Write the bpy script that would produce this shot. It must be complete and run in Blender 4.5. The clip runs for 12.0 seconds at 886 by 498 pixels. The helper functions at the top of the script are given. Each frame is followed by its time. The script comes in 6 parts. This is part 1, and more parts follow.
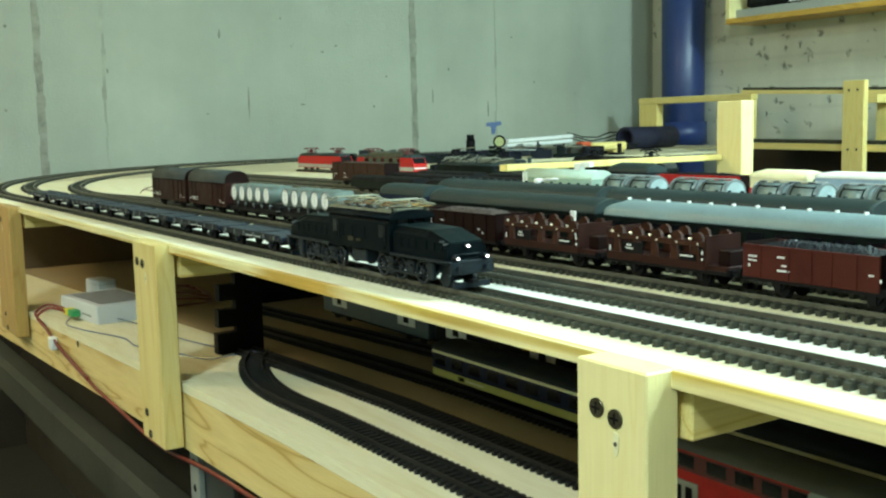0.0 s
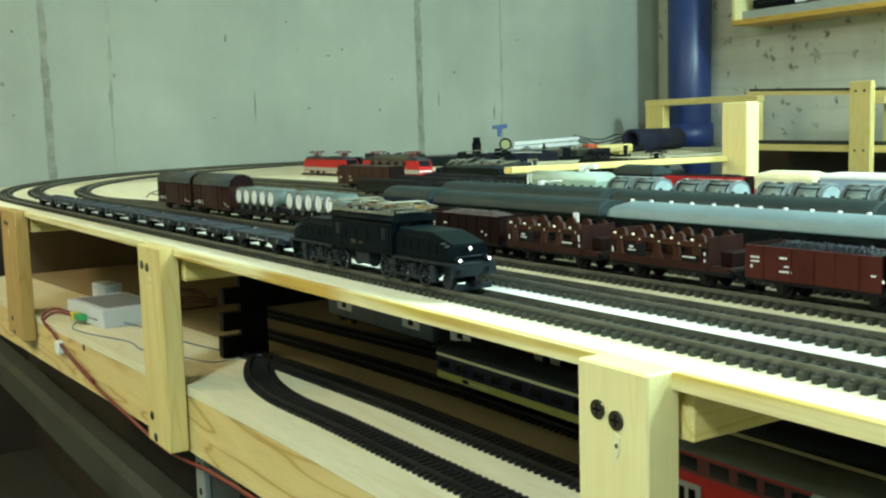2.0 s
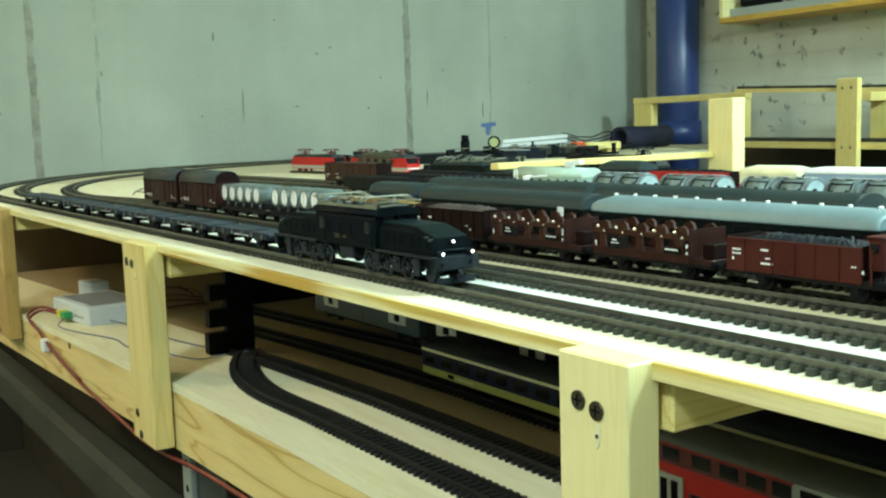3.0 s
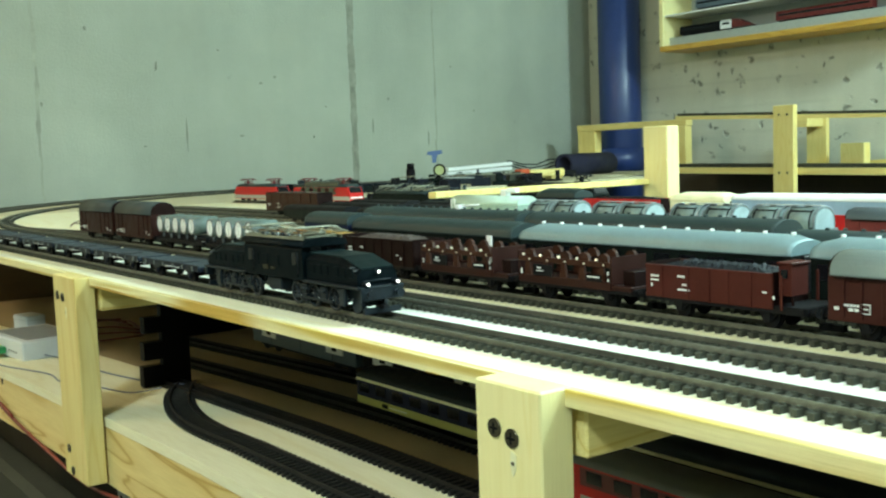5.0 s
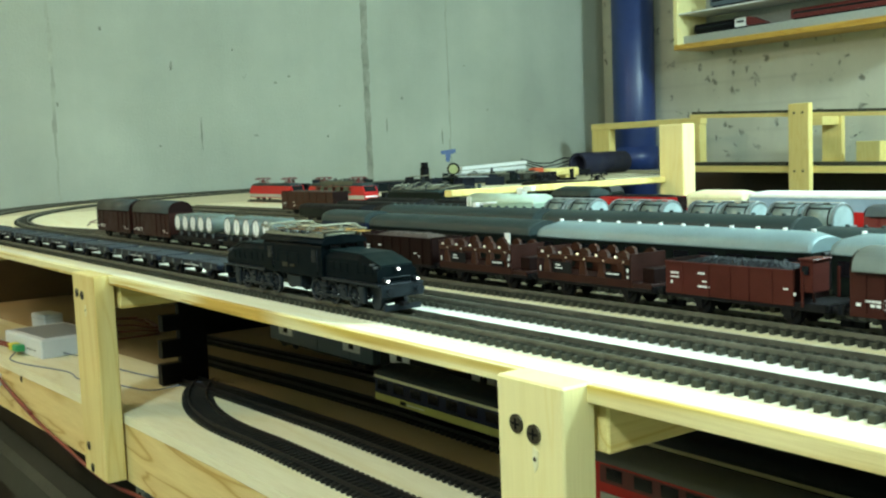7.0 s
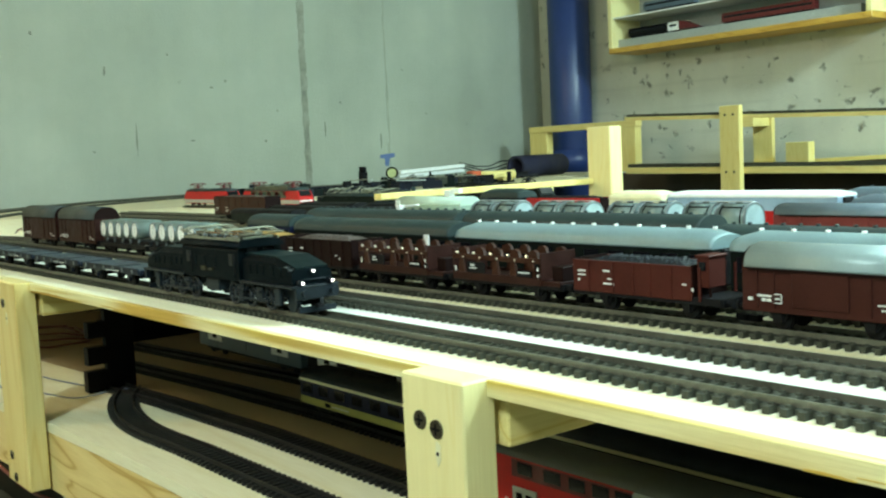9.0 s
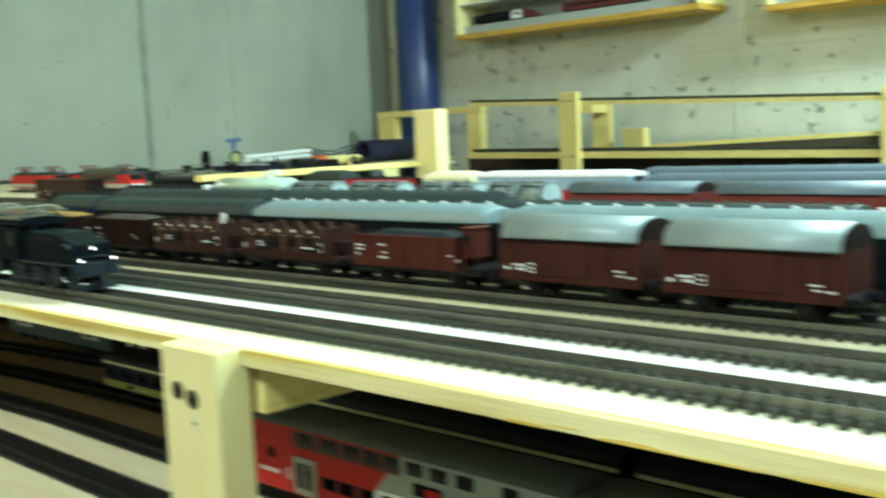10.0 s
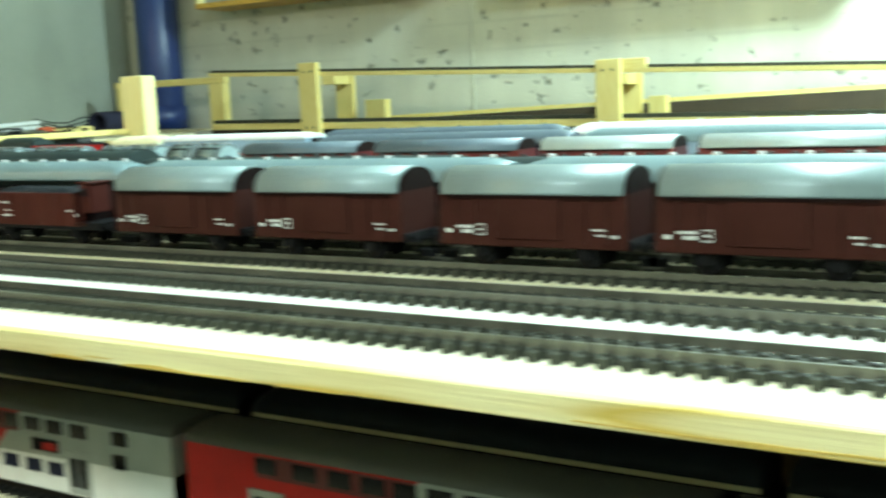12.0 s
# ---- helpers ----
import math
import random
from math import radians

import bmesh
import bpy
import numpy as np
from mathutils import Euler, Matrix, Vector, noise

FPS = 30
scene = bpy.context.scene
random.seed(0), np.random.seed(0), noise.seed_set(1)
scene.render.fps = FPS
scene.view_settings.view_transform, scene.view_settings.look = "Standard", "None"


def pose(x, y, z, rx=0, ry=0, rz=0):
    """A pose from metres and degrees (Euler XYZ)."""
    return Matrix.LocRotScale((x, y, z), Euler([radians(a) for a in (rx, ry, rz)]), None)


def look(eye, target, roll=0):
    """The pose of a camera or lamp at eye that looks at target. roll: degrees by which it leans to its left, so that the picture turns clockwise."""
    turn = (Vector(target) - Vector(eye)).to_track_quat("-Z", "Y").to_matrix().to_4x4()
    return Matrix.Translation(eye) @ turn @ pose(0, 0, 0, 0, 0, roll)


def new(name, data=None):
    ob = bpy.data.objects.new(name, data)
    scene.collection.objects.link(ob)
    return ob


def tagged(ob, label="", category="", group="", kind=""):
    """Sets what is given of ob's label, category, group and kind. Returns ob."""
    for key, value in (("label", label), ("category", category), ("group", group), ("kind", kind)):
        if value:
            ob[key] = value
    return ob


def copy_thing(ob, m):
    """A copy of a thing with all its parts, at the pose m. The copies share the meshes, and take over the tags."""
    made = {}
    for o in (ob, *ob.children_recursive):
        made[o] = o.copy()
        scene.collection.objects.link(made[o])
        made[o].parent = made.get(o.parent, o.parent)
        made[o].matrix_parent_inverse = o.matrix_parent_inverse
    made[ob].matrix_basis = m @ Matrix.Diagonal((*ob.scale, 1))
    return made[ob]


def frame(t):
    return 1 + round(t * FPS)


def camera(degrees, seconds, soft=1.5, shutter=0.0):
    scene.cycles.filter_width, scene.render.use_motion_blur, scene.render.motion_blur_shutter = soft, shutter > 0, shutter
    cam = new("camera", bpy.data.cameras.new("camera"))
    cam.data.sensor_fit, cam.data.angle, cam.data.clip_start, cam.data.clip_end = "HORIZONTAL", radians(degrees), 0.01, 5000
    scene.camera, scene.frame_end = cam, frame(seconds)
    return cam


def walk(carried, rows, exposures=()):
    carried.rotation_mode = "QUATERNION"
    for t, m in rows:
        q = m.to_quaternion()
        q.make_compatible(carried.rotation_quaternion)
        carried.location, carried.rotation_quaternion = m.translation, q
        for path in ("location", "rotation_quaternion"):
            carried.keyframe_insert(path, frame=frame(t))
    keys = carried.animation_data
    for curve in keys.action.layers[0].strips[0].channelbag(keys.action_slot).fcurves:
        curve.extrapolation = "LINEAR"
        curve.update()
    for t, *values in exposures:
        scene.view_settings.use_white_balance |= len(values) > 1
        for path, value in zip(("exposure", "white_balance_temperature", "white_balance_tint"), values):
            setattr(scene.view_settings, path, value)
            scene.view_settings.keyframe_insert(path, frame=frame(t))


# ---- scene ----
EXPO = -0.25
cam = camera(46.5, 12.0, soft=2.2, shutter=0.85)
PATH = [
    (0, (0.1927, 0.0275, 1.0013), (1.2789, 1.6904, 0.7671), -1.36),
    (0.5, (0.1919, 0.0260, 1.0021), (1.2744, 1.6930, 0.7799), -1.42),
    (1, (0.1946, 0.0261, 1.0004), (1.2783, 1.6912, 0.7704), -1.47),
    (1.5, (0.1941, 0.0261, 1.0008), (1.2693, 1.6974, 0.7754), -1.70),
    (2, (0.1953, 0.0258, 1.0008), (1.2701, 1.6970, 0.7727), -1.64),
    (2.5, (0.1974, 0.0243, 0.9991), (1.2820, 1.6887, 0.7680), -1.69),
    (4.3, (0.2017, 0.0191, 0.9965), (1.3122, 1.6691, 0.7862), -1.97),
    (4.5, (0.2031, 0.0171, 0.9975), (1.3302, 1.6573, 0.7989), -1.92),
    (5, (0.2087, 0.0109, 0.9988), (1.3820, 1.6205, 0.8177), -2.15),
    (5.5, (0.2100, 0.0119, 0.9975), (1.3721, 1.6280, 0.8035), -2.78),
    (6, (0.2075, 0.0114, 0.9998), (1.3730, 1.6272, 0.8249), -2.54),
    (6.5, (0.2039, 0.0119, 1.0002), (1.3585, 1.6357, 0.8262), -2.20),
    (6.7, (0.2039, 0.0125, 0.9993), (1.3528, 1.6397, 0.8202), -2.21),
    (8.5, (0.2115, -0.0037, 0.9959), (1.4324, 1.5703, 0.8173), -2.98),
    (9, (0.2132, -0.0075, 0.9963), (1.4522, 1.5523, 0.8177), -2.72),
    (9.5, (0.2241, -0.0160, 0.9936), (1.5094, 1.5046, 0.8041), -2.87),
    (10, (0.2384, -0.0491, 0.9887), (1.6739, 1.3264, 0.7715), -2.50),
    (10.5, (0.2428, -0.0700, 0.9850), (1.7456, 1.2278, 0.7459), -2.36),
    (11, (0.2487, -0.0875, 0.9815), (1.8129, 1.1357, 0.7423), -2.91),
    (11.5, (0.2512, -0.1081, 0.9778), (1.8741, 1.0296, 0.7101), -2.58),
    (12, (0.2645, -0.1292, 0.9754), (1.9626, 0.8879, 0.6892), -2.48),
]
walk(cam, [(t, look(eye, target, roll)) for t, eye, target, roll in PATH],
     exposures=[(0.0, EXPO, 6500, 10), (12.0, EXPO, 6500, 10)])

# ---- light: tube lamps under the cellar ceiling, plus an unseen warm fill light ----
world = bpy.data.worlds.new("cellar_air")
world.use_nodes = True
world.node_tree.nodes["Background"].inputs[0].default_value = (0.75, 0.85, 0.72, 1)
world.node_tree.nodes["Background"].inputs[1].default_value = 0.02
scene.world = world
LAMP = (0.69, 1.0, 1.02)
NEUTRAL = (0.80, 1.0, 0.985)
WARM = (1.0, 0.78, 0.44)
# the WARM one is an added fill that tints the end wall's left
for lx, ly, lz, watts, tint in ((1.35, -0.50, 2.22, 112.0, LAMP), (2.85, -0.30, 2.22, 290.0, LAMP), (-0.80, -0.35, 2.22, 122.0, NEUTRAL), (-1.0, 2.4, 2.22, 72.0, WARM)):
    tube = bpy.data.lights.new("cellar_light", "POINT")
    tube.shadow_soft_size, tube.energy, tube.color = 0.14, watts, tint
    lamp = new("cellar_light", tube)
    lamp.matrix_world = pose(lx, ly, lz)

# ---- mesh tools ----
class Shape:
    """Collects simple solids into one mesh; m moves what is added next."""

    def __init__(self):
        self.v, self.f, self.s, self.m = [], [], [], Matrix()

    def add(self, verts, faces, smooth=False):
        n = len(self.v)
        self.v += [self.m @ Vector(p) for p in verts]
        self.f += [tuple(n + i for i in f) for f in faces]
        self.s += [smooth] * len(faces) if isinstance(smooth, bool) else list(smooth)
        return self

    def box(self, x0, x1, y0, y1, z0, z1, b=0.0):
        if b <= 0:
            p = [(x, y, z) for x in (x0, x1) for y in (y0, y1) for z in (z0, z1)]
            return self.add(p, [(0, 1, 3, 2), (4, 6, 7, 5), (0, 4, 5, 1), (2, 3, 7, 6), (0, 2, 6, 4), (1, 5, 7, 3)])
        b = min(b, 0.45 * (x1 - x0), 0.45 * (y1 - y0), 0.45 * (z1 - z0))
        lo, hi, p, at = (x0, y0, z0), (x1, y1, z1), [], {}
        for c in range(8):
            bits = (c >> 2 & 1, c >> 1 & 1, c & 1)
            for a in range(3):
                q = [(hi[k] if bits[k] else lo[k]) + (0 if k == a else (-b if bits[k] else b)) for k in range(3)]
                at[c, a] = len(p)
                p.append(q)
        f = []
        for a in range(3):
            k, l = 4 >> a, [4, 2, 1]
            l.remove(k)
            for side in (0, k):
                f.append((at[side, a], at[side | l[0], a], at[side | l[0] | l[1], a], at[side | l[1], a]))
            for other in (0, l[0], l[1], l[0] | l[1]):
                o = [q for q in range(3) if q != a]
                f.append((at[other, o[0]], at[other | k, o[0]], at[other | k, o[1]], at[other, o[1]]))
        for c in range(8):
            f.append((at[c, 0], at[c, 1], at[c, 2]))
        return self.add(p, f)

    def prof(self, pts, y0, y1, smooth=False, closed=True):
        """An outline of (x, z) drawn out along y."""
        n = len(pts)
        p = [(x, y0, z) for x, z in pts] + [(x, y1, z) for x, z in pts]
        f = [(i, (i + 1) % n, n + (i + 1) % n, n + i) for i in range(n if closed else n - 1)]
        s = [smooth] * len(f) if isinstance(smooth, bool) else list(smooth)
        if closed:
            f += [tuple(range(n - 1, -1, -1)), tuple(range(n, 2 * n))]
            s += [False, False]
        return self.add(p, f, s)

    def side(self, pts, x0, x1):
        """An outline of (y, z) drawn out along x."""
        n = len(pts)
        p = [(x0, y, z) for y, z in pts] + [(x1, y, z) for y, z in pts]
        f = [(i, (i + 1) % n, n + (i + 1) % n, n + i) for i in range(n)] + [tuple(range(n - 1, -1, -1)), tuple(range(n, 2 * n))]
        return self.add(p, f)

    def cyl(self, a, b, r, n=12, r2=None):
        a, b = Vector(a), Vector(b)
        q = (b - a).to_track_quat("Z", "Y")
        r2 = r if r2 is None else r2
        p = []
        for c, rad in ((a, r), (b, r2)):
            p += [c + q @ Vector((rad * math.cos(2 * math.pi * i / n), rad * math.sin(2 * math.pi * i / n), 0)) for i in range(n)]
        f = [(i, (i + 1) % n, n + (i + 1) % n, n + i) for i in range(n)] + [tuple(range(n - 1, -1, -1)), tuple(range(n, 2 * n))]
        return self.add(p, f, [True] * n + [False, False])

    def tube(self, pts, r, n=8):
        pts = [Vector(p) for p in pts]
        rings = []
        for i, p in enumerate(pts):
            d = (pts[min(i + 1, len(pts) - 1)] - pts[max(i - 1, 0)]).normalized()
            q = d.to_track_quat("Z", "Y")
            rings += [p + q @ Vector((r * math.cos(2 * math.pi * k / n), r * math.sin(2 * math.pi * k / n), 0)) for k in range(n)]
        f = [(i * n + k, i * n + (k + 1) % n, (i + 1) * n + (k + 1) % n, (i + 1) * n + k) for i in range(len(pts) - 1) for k in range(n)]
        f += [tuple(range(n - 1, -1, -1)), tuple(range(len(rings) - n, len(rings)))]
        return self.add(rings, f, [True] * (len(f) - 2) + [False, False])

    def ring(self, c, axis, r0, r1, h, n=20):
        """A flat ring (a rim) round c; axis is its unit direction."""
        q = Vector(axis).to_track_quat("Z", "Y")
        p = []
        for rad, z in ((r0, -h / 2), (r1, -h / 2), (r1, h / 2), (r0, h / 2)):
            p += [Vector(c) + q @ Vector((rad * math.cos(2 * math.pi * i / n), rad * math.sin(2 * math.pi * i / n), z)) for i in range(n)]
        f = [(k * n + i, k * n + (i + 1) % n, (k + 1) % 4 * n + (i + 1) % n, (k + 1) % 4 * n + i) for k in range(4) for i in range(n)]
        return self.add(p, f, True)

    def mesh(self, name, material, tidy=True):
        me = bpy.data.meshes.new(name)
        me.from_pydata(self.v, [], self.f)
        me.polygons.foreach_set("use_smooth", self.s)
        if tidy:
            bm = bmesh.new()
            bm.from_mesh(me)
            bmesh.ops.recalc_face_normals(bm, faces=bm.faces)
            bm.to_mesh(me)
            bm.free()
        me.materials.append(material)
        return me


def thing(name, label, category, at=(0, 0, 0), turn=0.0, group="", kind=""):
    ob = new(name)
    ob.empty_display_size = 0.01
    ob.matrix_basis = pose(*at[:3], 0, 0, turn) @ Matrix.Diagonal((1, 1, at[3] if len(at) > 3 else 1, 1))
    return tagged(ob, label, category, group, kind)


def part(name, shape, material, parent, label=""):
    ob = new(name, shape.mesh(name, material) if isinstance(shape, Shape) else shape)
    ob.parent = parent
    return tagged(ob, label) if label else ob


def solo(name, shape, material, label, category, group="", kind=""):
    return tagged(new(name, shape.mesh(name, material)), label, category, group, kind)


# ---- materials ----
def nodes_of(name):
    m = bpy.data.materials.new(name)
    m.use_nodes = True
    nt = m.node_tree
    b = nt.nodes["Principled BSDF"]

    def node(kind, **keys):
        n = nt.nodes.new(kind)
        for k, v in keys.items():
            n.inputs[k].default_value = v
        return n

    return m, nt, b, node


def ramp(nt, stops):
    r = nt.nodes.new("ShaderNodeValToRGB")
    r.color_ramp.elements[0].position, r.color_ramp.elements[0].color = stops[0][0], (*stops[0][1], 1)
    r.color_ramp.elements[1].position, r.color_ramp.elements[1].color = stops[-1][0], (*stops[-1][1], 1)
    for pos, col in stops[1:-1]:
        r.color_ramp.elements.new(pos).color = (*col, 1)
    return r


def paint(name, colour, rough=0.5, metal=0.0, vary=0.25, scale=90.0, bump=0.0, spec=0.5):
    """Painted or moulded surface: broad dirt, fine grain, a little relief."""
    m, nt, b, node = nodes_of(name)
    co = nt.nodes.new("ShaderNodeTexCoord")
    big, fine = node("ShaderNodeTexNoise", Scale=scale, Detail=5.0, Roughness=0.6), node("ShaderNodeTexNoise", Scale=scale * 14, Detail=3.0)
    nt.links.new(co.outputs["Object"], big.inputs["Vector"])
    nt.links.new(co.outputs["Object"], fine.inputs["Vector"])
    mix = nt.nodes.new("ShaderNodeMath")
    mix.operation = "MULTIPLY_ADD"
    mix.inputs[1].default_value = 0.3
    nt.links.new(fine.outputs["Fac"], mix.inputs[0])
    nt.links.new(big.outputs["Fac"], mix.inputs[2])
    lo, hi = [c * (1 - vary) for c in colour], [min(1.0, c * (1 + vary)) for c in colour]
    r = ramp(nt, [(0.42, lo), (0.62, colour), (0.9, hi)])
    nt.links.new(mix.outputs[0], r.inputs[0])
    nt.links.new(r.outputs[0], b.inputs["Base Color"])
    rr = ramp(nt, [(0.3, [max(0.05, rough - 0.12)] * 3), (0.8, [min(1, rough + 0.12)] * 3)])
    nt.links.new(big.outputs["Fac"], rr.inputs[0])
    nt.links.new(rr.outputs[0], b.inputs["Roughness"])
    b.inputs["Metallic"].default_value = metal
    b.inputs["Specular IOR Level"].default_value = spec
    if bump:
        bp = node("ShaderNodeBump", Strength=bump, Distance=0.0006)
        nt.links.new(mix.outputs[0], bp.inputs["Height"])
        nt.links.new(bp.outputs[0], b.inputs["Normal"])
    return m


def wood(name, along, light, dark, rough=0.55, ring=38.0, knots=True, stretch=0.10, sharp=0.055, fibre=0.35, knot=(0.80, 0.66, 0.42)):
    """Sawn pine: stretched rings along one axis, fine fibres, a few amber knots."""
    m, nt, b, node = nodes_of(name)
    co = nt.nodes.new("ShaderNodeTexCoord")
    ob = nt.nodes.new("ShaderNodeObjectInfo")
    shift = nt.nodes.new("ShaderNodeVectorMath")
    shift.operation = "MULTIPLY_ADD"
    shift.inputs[1].default_value = (3.1, 5.7, 2.3)
    nt.links.new(ob.outputs["Random"], shift.inputs[0])
    nt.links.new(co.outputs["Object"], shift.inputs[2])
    sq = nt.nodes.new("ShaderNodeMapping")
    sq.inputs["Scale"].default_value = [stretch if a == along else 1.0 for a in "xyz"]
    nt.links.new(shift.outputs[0], sq.inputs["Vector"])
    rings = node("ShaderNodeTexNoise", Scale=ring, Detail=2.0, Roughness=0.4, Distortion=0.8)
    nt.links.new(sq.outputs[0], rings.inputs["Vector"])
    wave = nt.nodes.new("ShaderNodeMath")
    wave.operation = "PINGPONG"
    wave.inputs[1].default_value = 0.085
    nt.links.new(rings.outputs["Fac"], wave.inputs[0])
    fib = nt.nodes.new("ShaderNodeMapping")
    fib.inputs["Scale"].default_value = [0.03 if a == along else 1.0 for a in "xyz"]
    nt.links.new(shift.outputs[0], fib.inputs["Vector"])
    fine = node("ShaderNodeTexNoise", Scale=900.0, Detail=3.0)
    nt.links.new(fib.outputs[0], fine.inputs["Vector"])
    r = ramp(nt, [(0.0, light), (sharp, [0.75 * l + 0.25 * d for l, d in zip(light, dark)]), (0.085, dark)])
    nt.links.new(wave.outputs[0], r.inputs[0])
    mixc = nt.nodes.new("ShaderNodeMix")
    mixc.data_type, mixc.blend_type = "RGBA", "MULTIPLY"
    mixc.inputs[0].default_value = fibre
    fr = ramp(nt, [(0.3, (0.72, 0.66, 0.52)), (0.6, (1, 1, 1))])
    nt.links.new(fine.outputs["Fac"], fr.inputs[0])
    nt.links.new(r.outputs[0], mixc.inputs[6])
    nt.links.new(fr.outputs[0], mixc.inputs[7])
    last = mixc
    if knots:
        kn = node("ShaderNodeTexNoise", Scale=11.0, Detail=1.0)
        km = nt.nodes.new("ShaderNodeMapping")
        km.inputs["Scale"].default_value = [0.35 if a == along else 1.0 for a in "xyz"]
        nt.links.new(shift.outputs[0], km.inputs["Vector"])
        nt.links.new(km.outputs[0], kn.inputs["Vector"])
        kr = ramp(nt, [(0.60, (1, 1, 1)), (0.72, knot)])
        nt.links.new(kn.outputs["Fac"], kr.inputs[0])
        last = nt.nodes.new("ShaderNodeMix")
        last.data_type, last.blend_type = "RGBA", "MULTIPLY"
        last.inputs[0].default_value = 1.0
        nt.links.new(mixc.outputs[2], last.inputs[6])
        nt.links.new(kr.outputs[0], last.inputs[7])
    nt.links.new(last.outputs[2], b.inputs["Base Color"])
    b.inputs["Roughness"].default_value = rough
    bp = node("ShaderNodeBump", Strength=0.25, Distance=0.0008)
    nt.links.new(fine.outputs["Fac"], bp.inputs["Height"])
    nt.links.new(bp.outputs[0], b.inputs["Normal"])
    return m


def concrete(name, light, dark, pits, streak=0.5, size_most=0.32, deep=0.22, soft=0.12, level_lines=0.0):
    """Shuttered cellar concrete: clouds, faint board streaks, blow holes."""
    m, nt, b, node = nodes_of(name)
    co = nt.nodes.new("ShaderNodeTexCoord")
    cloud = node("ShaderNodeTexNoise", Scale=1.6, Detail=8.0, Roughness=0.62)
    nt.links.new(co.outputs["Object"], cloud.inputs["Vector"])
    st = nt.nodes.new("ShaderNodeMapping")
    st.inputs["Scale"].default_value = (9.0, 9.0, 0.7)
    nt.links.new(co.outputs["Object"], st.inputs["Vector"])
    strk = node("ShaderNodeTexNoise", Scale=1.0, Detail=5.0)
    nt.links.new(st.outputs[0], strk.inputs["Vector"])
    mixv = nt.nodes.new("ShaderNodeMix")
    mixv.inputs[0].default_value = streak
    nt.links.new(cloud.outputs["Fac"], mixv.inputs[2])
    nt.links.new(strk.outputs["Fac"], mixv.inputs[3])
    r = ramp(nt, [(0.36, dark), (0.52, [(a + c) / 2 for a, c in zip(light, dark)]), (0.66, light)])
    nt.links.new(mixv.outputs[0], r.inputs[0])
    grit = node("ShaderNodeTexNoise", Scale=140.0, Detail=3.0)
    nt.links.new(co.outputs["Object"], grit.inputs["Vector"])
    warp = node("ShaderNodeTexNoise", Scale=26.0, Detail=2.0)
    nt.links.new(co.outputs["Object"], warp.inputs["Vector"])
    wadd = nt.nodes.new("ShaderNodeVectorMath")
    wadd.operation = "MULTIPLY_ADD"
    wadd.inputs[1].default_value = (0.09, 0.09, 0.05)
    nt.links.new(warp.outputs["Color"], wadd.inputs[0])
    nt.links.new(co.outputs["Object"], wadd.inputs[2])
    hole = node("ShaderNodeTexVoronoi", Scale=pits)
    nt.links.new(wadd.outputs[0], hole.inputs["Vector"])
    size = nt.nodes.new("ShaderNodeMath")
    size.operation = "MULTIPLY_ADD"
    size.inputs[1].default_value, size.inputs[2].default_value = size_most * 2.2, -size_most * 1.2
    sep = nt.nodes.new("ShaderNodeSeparateColor")
    nt.links.new(hole.outputs["Color"], sep.inputs[0])
    nt.links.new(sep.outputs[0], size.inputs[0])
    less = nt.nodes.new("ShaderNodeMath")
    less.operation = "SUBTRACT"
    nt.links.new(size.outputs[0], less.inputs[0])
    nt.links.new(hole.outputs["Distance"], less.inputs[1])
    hr = ramp(nt, [(0.0, (0, 0, 0)), (soft, (1, 1, 1))])
    nt.links.new(less.outputs[0], hr.inputs[0])
    mixc = nt.nodes.new("ShaderNodeMix")
    mixc.data_type = "RGBA"
    mixc.inputs[7].default_value = (*[deep * c for c in dark], 1)
    nt.links.new(hr.outputs[0], mixc.inputs[0])
    nt.links.new(r.outputs[0], mixc.inputs[6])
    last = mixc
    if level_lines:
        # faint broken level lines: board joints, with cast-shadow edges painted in
        pos = nt.nodes.new("ShaderNodeSeparateXYZ")
        nt.links.new(co.outputs["Object"], pos.inputs[0])
        saw = nt.nodes.new("ShaderNodeMath")
        saw.operation = "PINGPONG"
        saw.inputs[1].default_value = level_lines / 2
        nt.links.new(pos.outputs["Z"], saw.inputs[0])
        joint = ramp(nt, [(0.0, (0.62, 0.62, 0.60)), (0.010, (1, 1, 1))])
        nt.links.new(saw.outputs[0], joint.inputs[0])
        last = nt.nodes.new("ShaderNodeMix")
        last.data_type, last.blend_type = "RGBA", "MULTIPLY"
        fade = ramp(nt, [(0.42, (0, 0, 0)), (0.62, (0.4, 0.4, 0.4))])
        nt.links.new(cloud.outputs["Fac"], fade.inputs[0])
        nt.links.new(fade.outputs[0], last.inputs[0])
        nt.links.new(mixc.outputs[2], last.inputs[6])
        nt.links.new(joint.outputs[0], last.inputs[7])
    nt.links.new(last.outputs[2], b.inputs["Base Color"])
    b.inputs["Roughness"].default_value = 0.85
    hsum = nt.nodes.new("ShaderNodeMath")
    hsum.operation = "MULTIPLY_ADD"
    hsum.inputs[1].default_value = -4.0
    nt.links.new(hr.outputs[0], hsum.inputs[0])
    nt.links.new(grit.outputs["Fac"], hsum.inputs[2])
    bp = node("ShaderNodeBump", Strength=0.35, Distance=0.004)
    nt.links.new(hsum.outputs[0], bp.inputs["Height"])
    nt.links.new(bp.outputs[0], b.inputs["Normal"])
    return m


PAINTED = {}


def paint_once(name, *args, **keys):
    if name not in PAINTED:
        PAINTED[name] = paint(name, *args, **keys)
    return PAINTED[name]


def glow(name, colour, strength):
    m, nt, b, node = nodes_of(name)
    b.inputs["Emission Color"].default_value = (*colour, 1)
    b.inputs["Emission Strength"].default_value = strength
    return m


